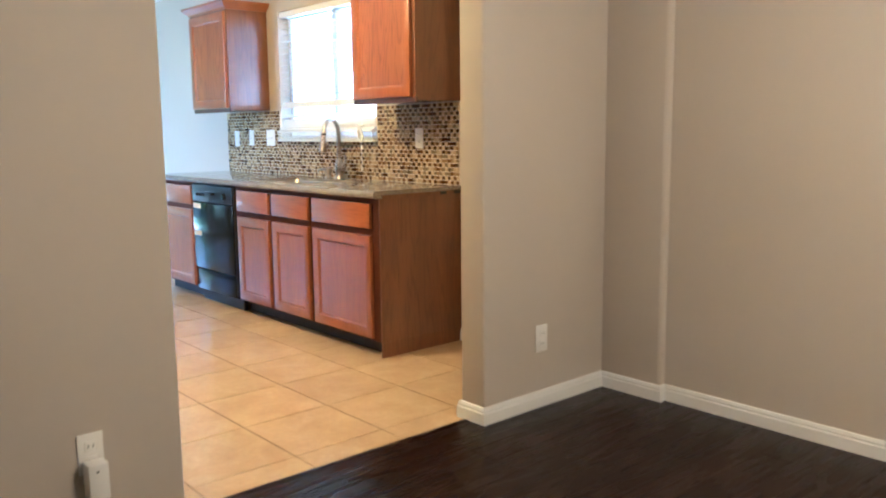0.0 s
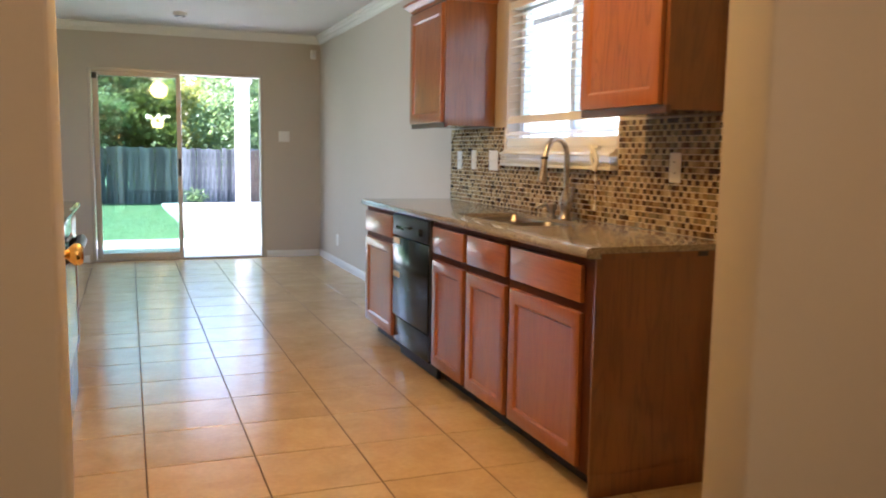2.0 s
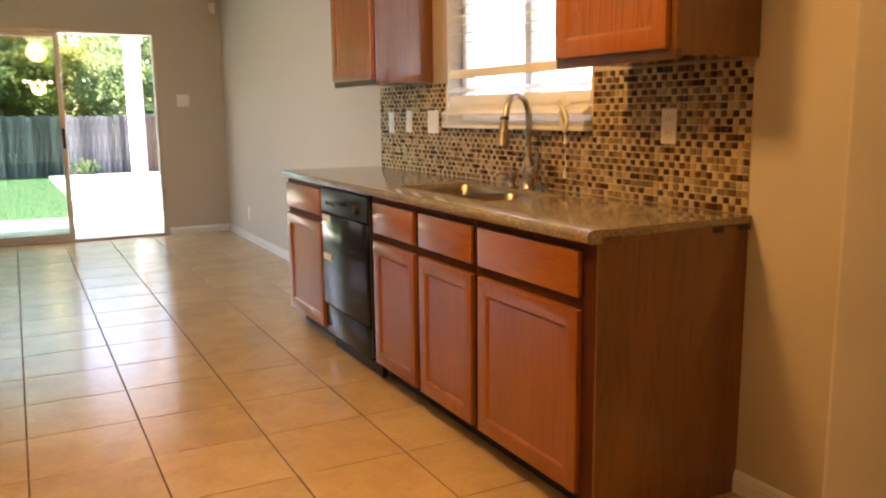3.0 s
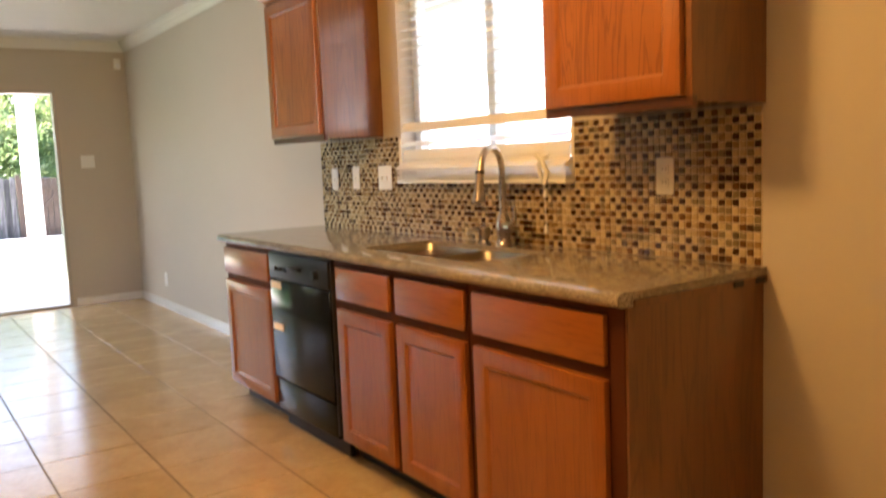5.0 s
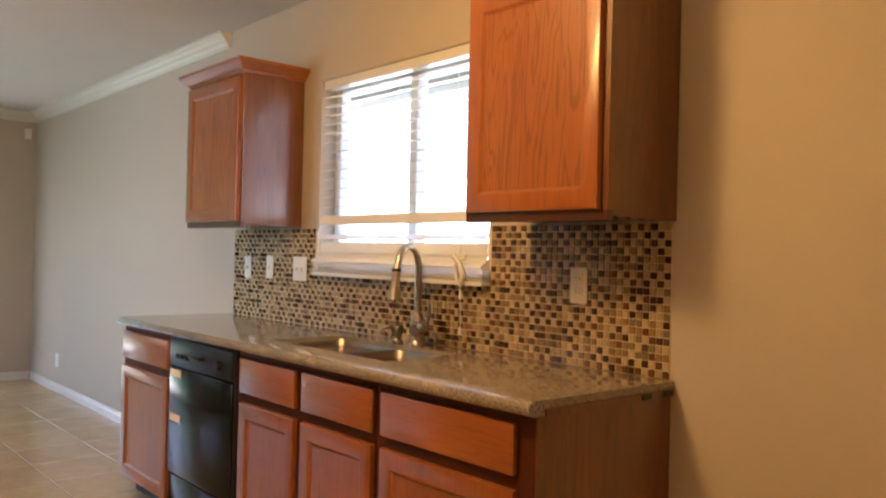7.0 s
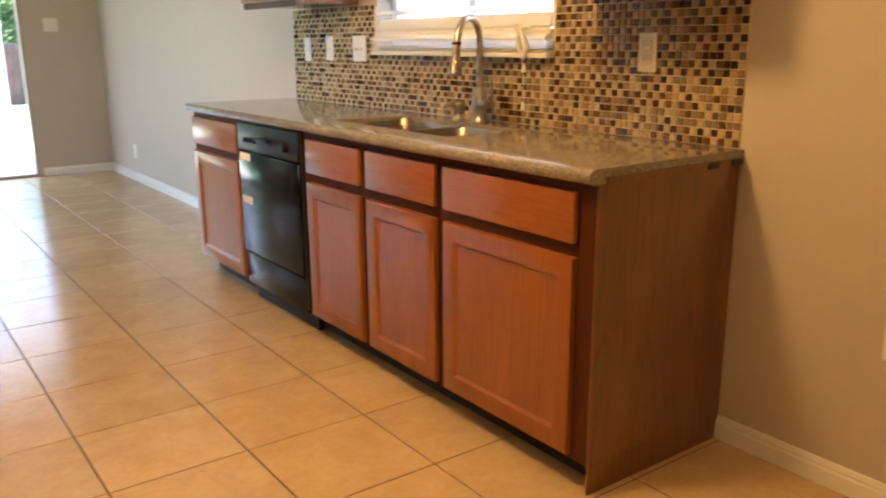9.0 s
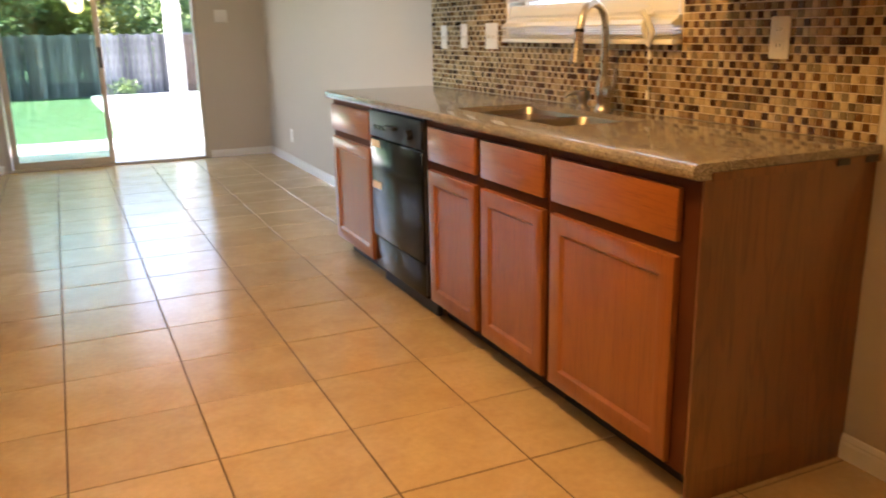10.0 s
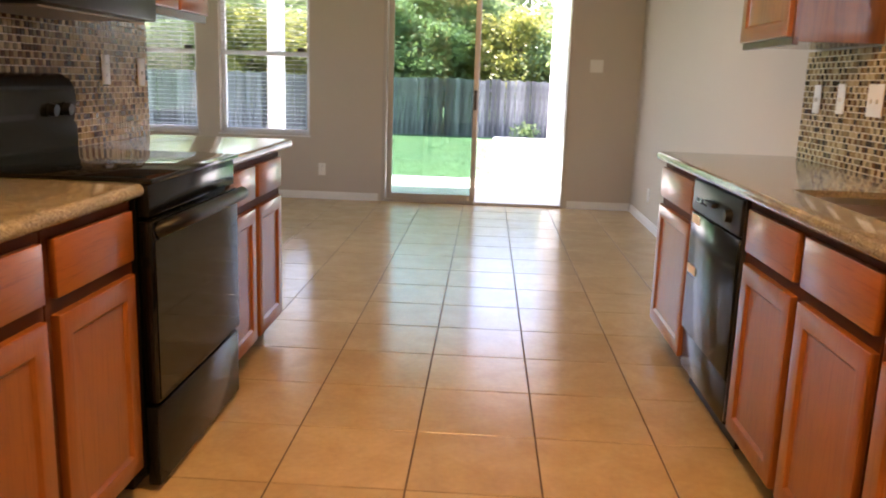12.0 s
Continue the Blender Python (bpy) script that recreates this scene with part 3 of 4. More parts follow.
part("spout", tube(pts, 0.0135), STEEL, tap, "", 60)
hx, hy = FX + DX * 0.160, FY + DY * 0.160
head = part("spray_head", lathe(((0.0, 0.0), (0.022, 0), (0.0265, 0.004), (0.0255, 0.012), (0.018, 0.06), (0.0155, 0.095), (0.0165, 0.112), (0.0, 0.112)), (hx - 0.014, hy - 0.005, CT + 0.182), (0.11, 0.04, 1)), STEEL, tap, "flared spray head", 50)
part("collar", lathe(((0.0, 0.0), (0.017, 0), (0.018, 0.006), (0.017, 0.012), (0.0, 0.012)), (hx - 0.001, hy, CT + 0.290)), BLACK_PL, head, "dark ring")
handle = part("lever", tube([(FX, FY - 0.02, CT + 0.075), (FX, FY - 0.05, CT + 0.085), (FX - 0.005, FY - 0.075, CT + 0.12), (FX - 0.01, FY - 0.082, CT + 0.16)], [0.013, 0.011, 0.008, 0.006]), STEEL, tap, "", 60)
part("lever_hub", cyl((FX, FY - 0.008, CT + 0.075), (FX, FY - 0.052, CT + 0.075), 0.024, 0.02), STEEL, tap, "", 50)
SX, SY = FX - 0.02, FY + 0.10
soap = thing("soap_dispenser", (SX, SY, CT), "dark nickel soap pump beside the tap", "soap dispenser")
part("stem", lathe(((0.026, 0), (0.026, 0.006), (0.016, 0.014), (0.015, 0.03), (0.024, 0.042), (0.027, 0.056), (0.022, 0.070), (0.0, 0.078)), (SX, SY, CT)), STEEL_D, soap, "", 50)
part("nozzle", tube([(SX, SY, CT + 0.058), (SX - 0.035, SY + 0.012, CT + 0.066), (SX - 0.062, SY + 0.02, CT + 0.060), (SX - 0.07, SY + 0.023, CT + 0.048)], [0.011, 0.009, 0.007, 0.006]), STEEL_D, soap, "", 60)

# ---- dishwasher ----
dw = thing("dishwasher", (6.2, 6.42, 0), "glossy black built-in dishwasher under the worktop", "dishwasher")
part("body", box(XC + 0.03, 6.105, 0.10, XR - 0.01, 6.738, CT - 0.045), BLACK_PL, dw)
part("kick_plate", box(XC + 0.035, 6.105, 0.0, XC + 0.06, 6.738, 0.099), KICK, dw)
d = part("door", box(XC - 0.022, 6.112, 0.245, XC + 0.029, 6.732, 0.725, 0.006, 2), BLACK, dw, "glossy black door", 40)
lower = part("lower_panel", box(XC - 0.012, 6.112, 0.085, XC + 0.029, 6.732, 0.238, 0.005, 2), BLACK, dw, "", 40)
ctrl = part("control_panel", box(XC - 0.024, 6.112, 0.731, XC + 0.029, 6.732, 0.855, 0.008, 2), BLACK_PL, dw, "black control strip", 40)
part("dial", cyl((XC - 0.024, 6.22, 0.785), (XC - 0.046, 6.22, 0.785), 0.024, 0.02), BLACK_PL, ctrl, "", 40)
part("latch", box(XC - 0.05, 6.36, 0.788, XC - 0.0245, 6.48, 0.803, 0.005, 2), BLACK_PL, ctrl, "", 40)
part("side_trim", box(XC - 0.012, 6.1, 0.10, XC + 0.0295, 6.1115, CT - 0.046), KICK, dw, "black trim strip")
for k in range(3):
    part("button", box(XC - 0.0275, 6.52 + k * 0.05, 0.77, XC - 0.0245, 6.555 + k * 0.05, 0.79, 0.001), BLACK, ctrl)
for z in (0.70, 0.50):
    part("sticker", box(XC - 0.0234, 6.60, z - 0.017, XC - 0.0224, 6.715, z + 0.017), LABEL, d, "pale paper sticker")

# ---- range ----
R0, R1 = 5.60, 6.36
rg = thing("range", (3.9, 5.98, 0), "black freestanding electric range with glass cooktop", "range")
part("body", box(XL + 0.03, R0, 0.05, 4.155, R1, CT - 0.005), BLACK, rg)
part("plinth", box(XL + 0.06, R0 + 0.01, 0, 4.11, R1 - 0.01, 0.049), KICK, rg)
part("drawer", box(4.1555, R0 + 0.002, 0.02, 4.195, R1 - 0.002, 0.262, 0.008, 2), BLACK, rg, "black storage drawer", 40)
od = part("oven_door", box(4.1555, R0 + 0.002, 0.272, 4.2, R1 - 0.002, 0.80, 0.01, 2), BLACK_GL, rg, "glossy black oven door", 40)
part("oven_window", box(4.2002, R0 + 0.012, 0.284, 4.2025, R1 - 0.012, 0.745, 0.001), BLACK_GL, od, "dark glass")
hb = tube([(4.195, R0 + 0.04, 0.765), (4.235, R0 + 0.055, 0.785), (4.244, R0 + 0.2, 0.788), (4.244, R1 - 0.2, 0.788), (4.235, R1 - 0.055, 0.785), (4.195, R1 - 0.04, 0.765)], 0.022)
part("handle", hb, BLACK_PL, od, "bar handle", 60)
part("front_rail", box(4.1555, R0 + 0.004, 0.808, 4.19, R1 - 0.004, CT - 0.006, 0.006, 2), BLACK, rg, "", 40)
ck = part("cooktop", box(XL + 0.09, R0 - 0.006, CT - 0.004, 4.206, R1 + 0.006, CT + 0.012, 0.005, 2), BLACK_GL, rg, "mirror-like black glass cooktop", 40)
prof = ((0, 0), (0.085, 0), (0.085, 0.09), (0.075, 0.11), (0.086, 0.17), (0.084, 0.22), (0.066, 0.255), (0.035, 0.272), (0, 0.275))
b = bmesh.new()
ra = [b.verts.new((XL + 0.005 + x, R0, CT + 0.0 + z)) for x, z in prof]
rb = [b.verts.new((XL + 0.005 + x, R1, CT + 0.0 + z)) for x, z in prof]
for j in range(len(prof)):
    b.faces.new((ra[j], ra[(j + 1) % len(prof)], rb[(j + 1) % len(prof)], rb[j]))
b.faces.new(ra), b.faces.new(rb[::-1])
bg = part("backguard", b, BLACK, rg, "rounded black control backguard", 50)
for y in (5.675, 5.775, 6.185, 6.285):
    part("knob", cyl((XL + 0.083, y, CT + 0.155), (XL + 0.112, y, CT + 0.152), 0.024, 0.02), BLACK_PL, bg, "", 40)
part("clock_panel", box(XL + 0.083, 5.865, CT + 0.125, XL + 0.086, 6.095, CT + 0.185), BLACK_GL, bg)

hd = thing("range_hood", (XL + 0.22, 5.98, 1.40), "black under-cabinet range hood", "range hood")
part("canopy", box(XL + 0.002, 5.603, 1.365, XL + 0.40, 6.357, 1.50, 0.01, 2), BLACK_PL, hd, "", 40)
part("filter", box(XL + 0.06, 5.675, 1.359, XL + 0.35, 6.285, 1.3645), ALU, hd, "metal grease filter")
upper_cabinet(5.603, 6.357, 1.502, 2.10, XL + 0.33, XL + 0.002, ((5.62, 5.97), (5.99, 6.34)), "stained oak wall cabinet above the range hood")


# ---- switches and sockets ----
def plate(at, normal, kind, label, big=False):
    """A cover plate; normal is the way it faces, along an axis."""
    w, h = (0.062 if big else 0.036), 0.060
    ob = thing("socket" if kind == "outlet" else "light_switch", at, label, "socket" if kind == "outlet" else "switch", "cover plates")
    m = Matrix.Translation(at) @ Matrix.Rotation(math.atan2(normal[1], normal[0]), 4, "Z")
    def put(nm, b, mt, parent):
        b.transform(m)
        return part(nm, b, mt, parent, "", 40)
    pl = put("plate", box(0.0005, -w, -h, 0.006, w, h, 0.0025, 2), PLATE, ob)
    if kind == "outlet":
        for z in (-0.022, 0.022):
            f = put("outlet_face", box(0.006, -0.017, z - 0.015, 0.0085, 0.017, z + 0.015, 0.002, 2), PLATE, pl)
            b = box(0.0085, -0.008, z - 0.004, 0.0089, -0.0055, z + 0.006)
            box(0.0085, 0.0055, z - 0.004, 0.0089, 0.008, z + 0.006, bm=b)
            put("slots", b, SLOT, pl)
    else:
        for y in ((-0.024, 0.024) if big else (0,)):
            put("toggle", box(0.006, y - 0.006, -0.012, 0.016, y + 0.006, 0.006, 0.002), PLATE, pl)
    return ob


XB = XR - 0.009
plate((XB, 4.838, 1.173), (-1, 0), "outlet", "white wall socket on the mosaic under the cabinet")
plate((XB, 6.598, 1.177), (-1, 0), "switch", "white double light switch on the mosaic", True)
plate((XB, 6.895, 1.177), (-1, 0), "switch", "white light switch on the mosaic")
plate((XB, 7.135, 1.171), (-1, 0), "switch", "white light switch at the end of the mosaic")
plate((XR, 3.965, 0.47), (-1, 0), "outlet", "white wall socket low beside the cabinet end", True)
plate((XR, 10.59, 0.27), (-1, 0), "outlet", "white wall socket low on the nook wall")
plate((3.483, YF, 0.296), (0, -1), "outlet", "white wall socket under the nook window")
plate((6.11, YF, 1.372), (0, -1), "switch", "white double light switch beside the sliding door", True)
plate((5.997, YS, 0.31), (0, -1), "outlet", "white wall socket above the dark floor")
plate((XL + 0.009, 6.77, 1.197), (1, 0), "outlet", "white wall socket on the range wall mosaic")
plate((XL + 0.009, 7.11, 1.19), (1, 0), "switch", "white light switch on the range wall mosaic")
plate((4.084, YS, 0.315), (0, -1), "outlet", "white wall socket with an adapter plugged in")
ad = thing("plug_adapter", (4.089, YS - 0.02, 0.28), "white plug-in adapter hanging in the wall socket", "adapter")
part("case", box(4.056, YS - 0.062, 0.19, 4.114, YS - 0.009, 0.30, 0.006, 2), PLATE, ad, "", 40)
part("slots", box(4.078, YS - 0.0625, 0.275, 4.086, YS - 0.0622, 0.28), SLOT, ad)

sn = thing("motion_sensor", (6.445, YF - 0.03, 2.25), "small white motion sensor in the corner", "sensor")
part("case", box(6.415, YF - 0.045, 2.25, 6.475, YF - 0.001, 2.35, 0.008, 2), PLATE, sn, "", 40)
part("lens", box(6.424, YF - 0.050, 2.26, 6.466, YF - 0.0455, 2.30, 0.002), VINYL, sn)
sm = thing("smoke_detector", (4.95, 10.4, H), "round white smoke detector on the ceiling", "smoke detector")
part("case", lathe(((0.065, 0), (0.065, -0.015), (0.055, -0.032), (0.03, -0.038), (0, -0.038)), (4.95, 10.4, H - 0.0005)), PLATE, sm, "", 40)
part("vent_ring", lathe(((0.045, -0.0355), (0.052, -0.0352), (0.052, -0.037), (0.045, -0.0385)), (4.95, 10.4, H)), SLOT, sm)

# ---- pantry door ----
D0, D1 = 3.622, 4.353
pd = thing("door_1", (PX - 0.03, (D0 + D1) / 2, 0), "closed white panelled pantry door with brass knob", "door", kind="structure")
leaf = box(PX - 0.03, D0 + 0.004, 0.008, PX + 0.003, D1 - 0.004, 2.02)
lf = part("leaf", leaf, DOORW, pd)
for z0, z1 in ((0.22, 0.78), (1.0, 1.55), (1.68, 1.92)):
    for y0, y1 in ((D0 + 0.10, 3.925), (3.975, D1 - 0.10)):
        b = box(PX + 0.0025, y0, z0, PX + 0.012, y1, z1, 0.008, 2)
        part("panel_moulding", b, DOORW, lf, "", 40)
        part("panel", box(PX + 0.0125, y0 + 0.030, z0 + 0.030, PX + 0.020, y1 - 0.030, z1 - 0.030, 0.006, 2), DOORW, lf, "", 40)
b = box(PX + 0.0, D0 - 0.055, 0, PX + 0.014, D0 - 0.001, 2.085, 0.004, 2)
box(PX + 0.0145, D0 - 0.043, 0, PX + 0.019, D0 - 0.021, 2.08, 0.003, 2, b)
part("casing", b, TRIM, pd, "", 40)
part("casing", box(PX + 0.0, D1 + 0.001, 0, PX + 0.004, D1 + 0.07, 2.085, 0.0015), DOORW, pd, "", 40)
part("casing", box(PX, D0 - 0.0, 2.03, PX + 0.014, D1 + 0.0, 2.085, 0.004, 2), TRIM, pd, "", 40)
kb = part("knob", lathe(((0.0, 0.0), (0.03, 0), (0.03, 0.004), (0.013, 0.01), (0.011, 0.028), (0.017, 0.034), (0.027, 0.045), (0.028, 0.058), (0.02, 0.066), (0, 0.068)), (PX + 0.003, D1 - 0.065, 0.955), (1, 0, 0)), BRASS, pd, "polished brass knob", 50)

# ---- window over the sink ----
win = thing("window_1", (XR + 0.08, 5.88, WZ0), "white vinyl slider window behind open blinds", "window", kind="structure")
fx0, fx1 = XR + 0.085, XR + 0.135
b = box(fx0, WY0, WZ0, fx1, WY0 + 0.045, WZ1)
box(fx0, WY1 - 0.045, WZ0, fx1, WY1, WZ1, bm=b), box(fx0, WY0 + 0.0455, WZ1 - 0.05, fx1, WY1 - 0.0455, WZ1, bm=b), box(fx0, WY0 + 0.0455, WZ0, fx1, WY1 - 0.0455, WZ0 + 0.06, bm=b)
part("window_frame", b, VINYL, win)
part("mullion", box(fx0 - 0.008, 5.815, WZ0 + 0.0605, fx1, 5.865, WZ1 - 0.0505, 0.004), VINYL, win, "", 40)
for y0, y1 in ((WY0 + 0.05, 5.81), (5.87, WY1 - 0.05)):
    p = part("pane", box(fx0 + 0.02, y0, WZ0 + 0.062, fx0 + 0.024, y1, WZ1 - 0.052), CLEAR, win)
    p.visible_shadow = False
part("window_sill", box(XR + 0.003, WY0 + 0.001, WZ0 - 0.0, fx0 - 0.001, WY1 - 0.001, WZ0 + 0.018, 0.004, 2), TRIM, win, "white sill board", 40)
bl = thing("window_blind", (XR + 0.03, 5.88, WZ0), "white two-inch window blind with its slats open", "blind")
part("head_rail", box(XR + 0.004, WY0 + 0.012, WZ1 - 0.045, XR + 0.06, WY1 - 0.012, WZ1 - 0.003, 0.003), TRIM, bl)
zz = WZ1 - 0.08
while zz > 1.45:
    b = box(-0.025, WY0 + 0.012, -0.0014, 0.025, WY1 - 0.012, 0.0014)
    b.transform(pose(XR + 0.034, 0, zz, 0, -7, 0))
    part("slat", b, TRIM, bl)
    zz -= 0.044
for zz, tw in ((1.412, -62), (1.334, -25), (1.285, -75), (1.258, -75)):
    b = box(-0.025, WY0 + 0.012, -0.0014, 0.025, WY1 - 0.012, 0.0014)
    b.transform(pose(XR + 0.004, 0, zz, 0, tw, 0))
    part("slat", b, TRIM, bl, "slat turned closed")
for k in range(5):
    part("slat", box(XR - 0.052 + 0.003 * (k % 2), WY0 - 0.018, 1.172 + k * 0.0085, XR + 0.002, WY1 - 0.03, 1.1765 + k * 0.0085, 0.001), TRIM, bl)
prof = ((0, 0), (0.050, 0), (0.052, 0.006), (0.040, 0.016), (0.026, 0.022), (0.020, 0.034), (0.006, 0.036), (0, 0.036))
part("valance", sweep(prof, ((XR - 0.001, WY1 - 0.02, 1.2125), (XR - 0.001, WY0 - 0.01, 1.2125))), TRIM, bl, "fallen moulded valance on the slats", 35)
part("bottom_rail", box(XR - 0.054, WY0 - 0.02, 1.150, XR + 0.002, WY1 - 0.03, 1.169, 0.004, 2), TRIM, bl, "", 40)
for y in (WY0 + 0.2, 5.86, WY1 - 0.17):
    part("ladder_cord", cyl((XR + 0.008, y, 1.25), (XR + 0.008, y, WZ1 - 0.04), 0.0013, n=6), TASSEL, bl)
b = cyl((XR - 0.055, 5.375, 1.12), (XR - 0.05, 5.375, 1.30), 0.0013, n=6)
part("pull_cord", b, TASSEL, bl)
part("pull_cord", cyl((XR - 0.055, 5.364, 0.985), (XR - 0.05, 5.385, 1.28), 0.0013, n=6), TASSEL, bl)
for z in (1.10, 0.965):
    part("tassel", lathe(((0.003, 0.03), (0.006, 0.022), (0.009, 0.0), (0, 0)), (XR - 0.055, 5.368, z)), TASSEL, bl, "", 50)
part("cord_loop", tube([(XR - 0.05, 5.35, 1.255), (XR - 0.064, 5.37, 1.25), (XR - 0.066, 5.392, 1.215), (XR - 0.064, 5.375, 1.165), (XR - 0.068, 5.36, 1.15), (XR - 0.064, 5.345, 1.19), (XR - 0.07, 5.365, 1.235), (XR - 0.072, 5.395, 1.262)], 0.010, 8), TASSEL, bl, "looped cord", 60)

# ---- sliding door ----
sd = thing("door_2", (5.05, YF + 0.08, 0), "pale aluminium sliding glass door standing half open", "door", kind="structure")
y0, y1 = YF - 0.006, YF + 0.11
for nm, bb in (("jamb", (SX0, y0, 0.0, SX0 + 0.035, y1, SZ1)), ("jamb", (SX1 - 0.03, y0, 0.0, SX1, y1, SZ1)), ("head", (SX0 + 0.0355, y0, SZ1 - 0.035, SX1 - 0.0305, y1, SZ1)), ("track", (SX0 + 0.0355, y0, 0.0, SX1 - 0.0305, y1, 0.025))):
    part(nm, box(*bb, 0.003), ALU, sd)
def sash(x0, x1, y, label):
    b = box(x0, y, 0.026, x0 + 0.045, y + 0.03, SZ1 - 0.036, 0.003)
    box(x1 - 0.045, y, 0.026, x1, y + 0.03, SZ1 - 0.036, 0.003, 1, b)
    box(x0 + 0.0455, y, 0.026, x1 - 0.0455, y + 0.03, 0.085, 0.003, 1, b), box(x0 + 0.0455, y, SZ1 - 0.075, x1 - 0.0455, y + 0.03, SZ1 - 0.036, 0.003, 1, b)
    s = part("sash", b, ALU, sd, label)
    p = part("pane", box(x0 + 0.046, y + 0.013, 0.086, x1 - 0.046, y + 0.017, SZ1 - 0.076), TINTED, s, "green-tinted glass")
    p.visible_shadow = False
    return s
s1 = sash(SX0 + 0.04, 5.005, YF + 0.06, "fixed sash")
s2 = sash(SX0 + 0.055, 4.998, YF + 0.015, "sliding sash pushed open")
part("handle", box(4.962, YF - 0.026, 0.92, 4.990, YF + 0.0145, 1.11, 0.006, 2), KICK, s2, "dark pull handle", 40)
part("lock_block", box(SX0 + 0.04, YF - 0.016, SZ1 - 0.11, SX0 + 0.09, YF + 0.0145, SZ1 - 0.05, 0.004), KICK, s2, "dark corner block")


# ---- nook windows ----
def nook_window(nm, x0, x1):
    w = thing(nm, ((x0 + x1) / 2, YF + 0.08, BZ0), "white single-hung window with open blinds", "window", kind="structure")
    ya, yb = YF + 0.08, YF + 0.125
    b = box(x0, ya, BZ0, x0 + 0.04, yb, BZ1)
    box(x1 - 0.04, ya, BZ0, x1, yb, BZ1, bm=b), box(x0 + 0.0405, ya, BZ1 - 0.045, x1 - 0.0405, yb, BZ1, bm=b), box(x0 + 0.0405, ya, BZ0, x1 - 0.0405, yb, BZ0 + 0.045, bm=b)
    part("window_frame", b, VINYL, w)
    part("meeting_rail", box(x0 + 0.0405, ya - 0.012, 1.372, x1 - 0.0405, yb, 1.412, 0.003), VINYL, w)
    for z0, z1 in ((BZ0 + 0.046, 1.371), (1.413, BZ1 - 0.046)):
        p = part("pane", box(x0 + 0.041, ya + 0.02, z0, x1 - 0.041, ya + 0.024, z1), CLEAR, w)
        p.visible_shadow = False
    part("lock", box(x1 - 0.135, ya - 0.034, 1.4125, x1 - 0.055, ya - 0.0125, 1.458, 0.012, 2), KICK, w, "small dark sash lock")
    part("window_sill", box(x0 - 0.01, YF - 0.02, BZ0 - 0.02, x1 + 0.01, ya - 0.001, BZ0, 0.004), TRIM, w)
    bl = thing("window_blind", ((x0 + x1) / 2, YF + 0.03, BZ0), "white slatted blind with its slats open in the nook window", "blind", "nook blinds")
    part("head_rail", box(x0 + 0.008, YF + 0.006, BZ1 - 0.045, x1 - 0.008, YF + 0.06, BZ1 - 0.003, 0.003), TRIM, bl)
    z, me = BZ0 + 0.03, None
    while z < BZ1 - 0.06:
        if me is None:
            b = box(x0 + 0.01, -0.024, -0.0013, x1 - 0.01, 0.024, 0.0013)
            b.transform(Matrix.Rotation(radians(-1), 4, "X"))
            me = mesh_of("slat", b, TRIM)
        s = new("slat", me)
        s.parent, s.matrix_basis = bl, bl.matrix_basis.inverted() @ Matrix.Translation((0, YF + 0.033, z))
        z += 0.040
    part("bottom_rail", box(x0 + 0.01, YF + 0.01, BZ0 + 0.003, x1 - 0.01, YF + 0.056, BZ0 + 0.018, 0.002), TRIM, bl)
    for x in (x0 + 0.15, x1 - 0.15):
        part("ladder_cord", cyl((x, YF + 0.008, BZ0 + 0.02), (x, YF + 0.008, BZ1 - 0.04), 0.0012, n=6), TASSEL, bl)
    return w


nook_window("window_2", BX0, BX1)
nook_window("window_3", CX0, CX1)

# ---- lamps ----
cl = thing("ceiling_light", (5.0, 5.0, H), "round white glass ceiling light, lit warm", "ceiling light")
part("base", lathe(((0.16, 0), (0.16, -0.02), (0.15, -0.025), (0, -0.025)), (5.0, 5.0, H - 0.0005)), BRASS, cl, "", 40)
part("dome", lathe(((0.145, -0.026), (0.14, -0.05), (0.11, -0.075), (0.06, -0.09), (0, -0.095)), (5.0, 5.0, H)), DOME, cl, "frosted glass dome", 60)
HX, HY, HZ = 5.1, 0.95, 1.90
ch = thing("chandelier", (HX, HY, H), "brass chandelier with lit bulbs over the dining floor", "chandelier")
part("canopy", lathe(((0.065, 0), (0.06, -0.02), (0.02, -0.035), (0, -0.035)), (HX, HY, H - 0.0005)), BRASS, ch, "", 40)
part("stem", cyl((HX, HY, HZ), (HX, HY, H - 0.03), 0.008), BRASS, ch, "", 40)
part("hub", lathe(((0, 0.09), (0.02, 0.08), (0.035, 0.03), (0.045, -0.01), (0.02, -0.05), (0, -0.06)), (HX, HY, HZ - 0.05)), BRASS, ch, "", 60)
for k in range(5):
    q = math.tau * k / 5 + 0.3
    cx, sx = math.cos(q), math.sin(q)
    arm = part("arm", tube([(HX + cx * r, HY + sx * r, HZ + z) for r, z in ((0.03, -0.05), (0.1, -0.1), (0.18, -0.1), (0.24, -0.05), (0.25, -0.01))], 0.006, 8), BRASS, ch, "", 60)
    part("bulb", lathe(((0.012, 0), (0.014, 0.01), (0.028, 0.05), (0.022, 0.08), (0, 0.095)), (HX + cx * 0.25, HY + sx * 0.25, HZ - 0.01)), BULB, arm, "lit bulb", 60)

# ---- garden ----
GZ = -0.10


def ground_z(y):
    t = min(1, max(0, (y - 15) / 12))
    return GZ - 0.02 - 0.28 * t * t * (3 - 2 * t)


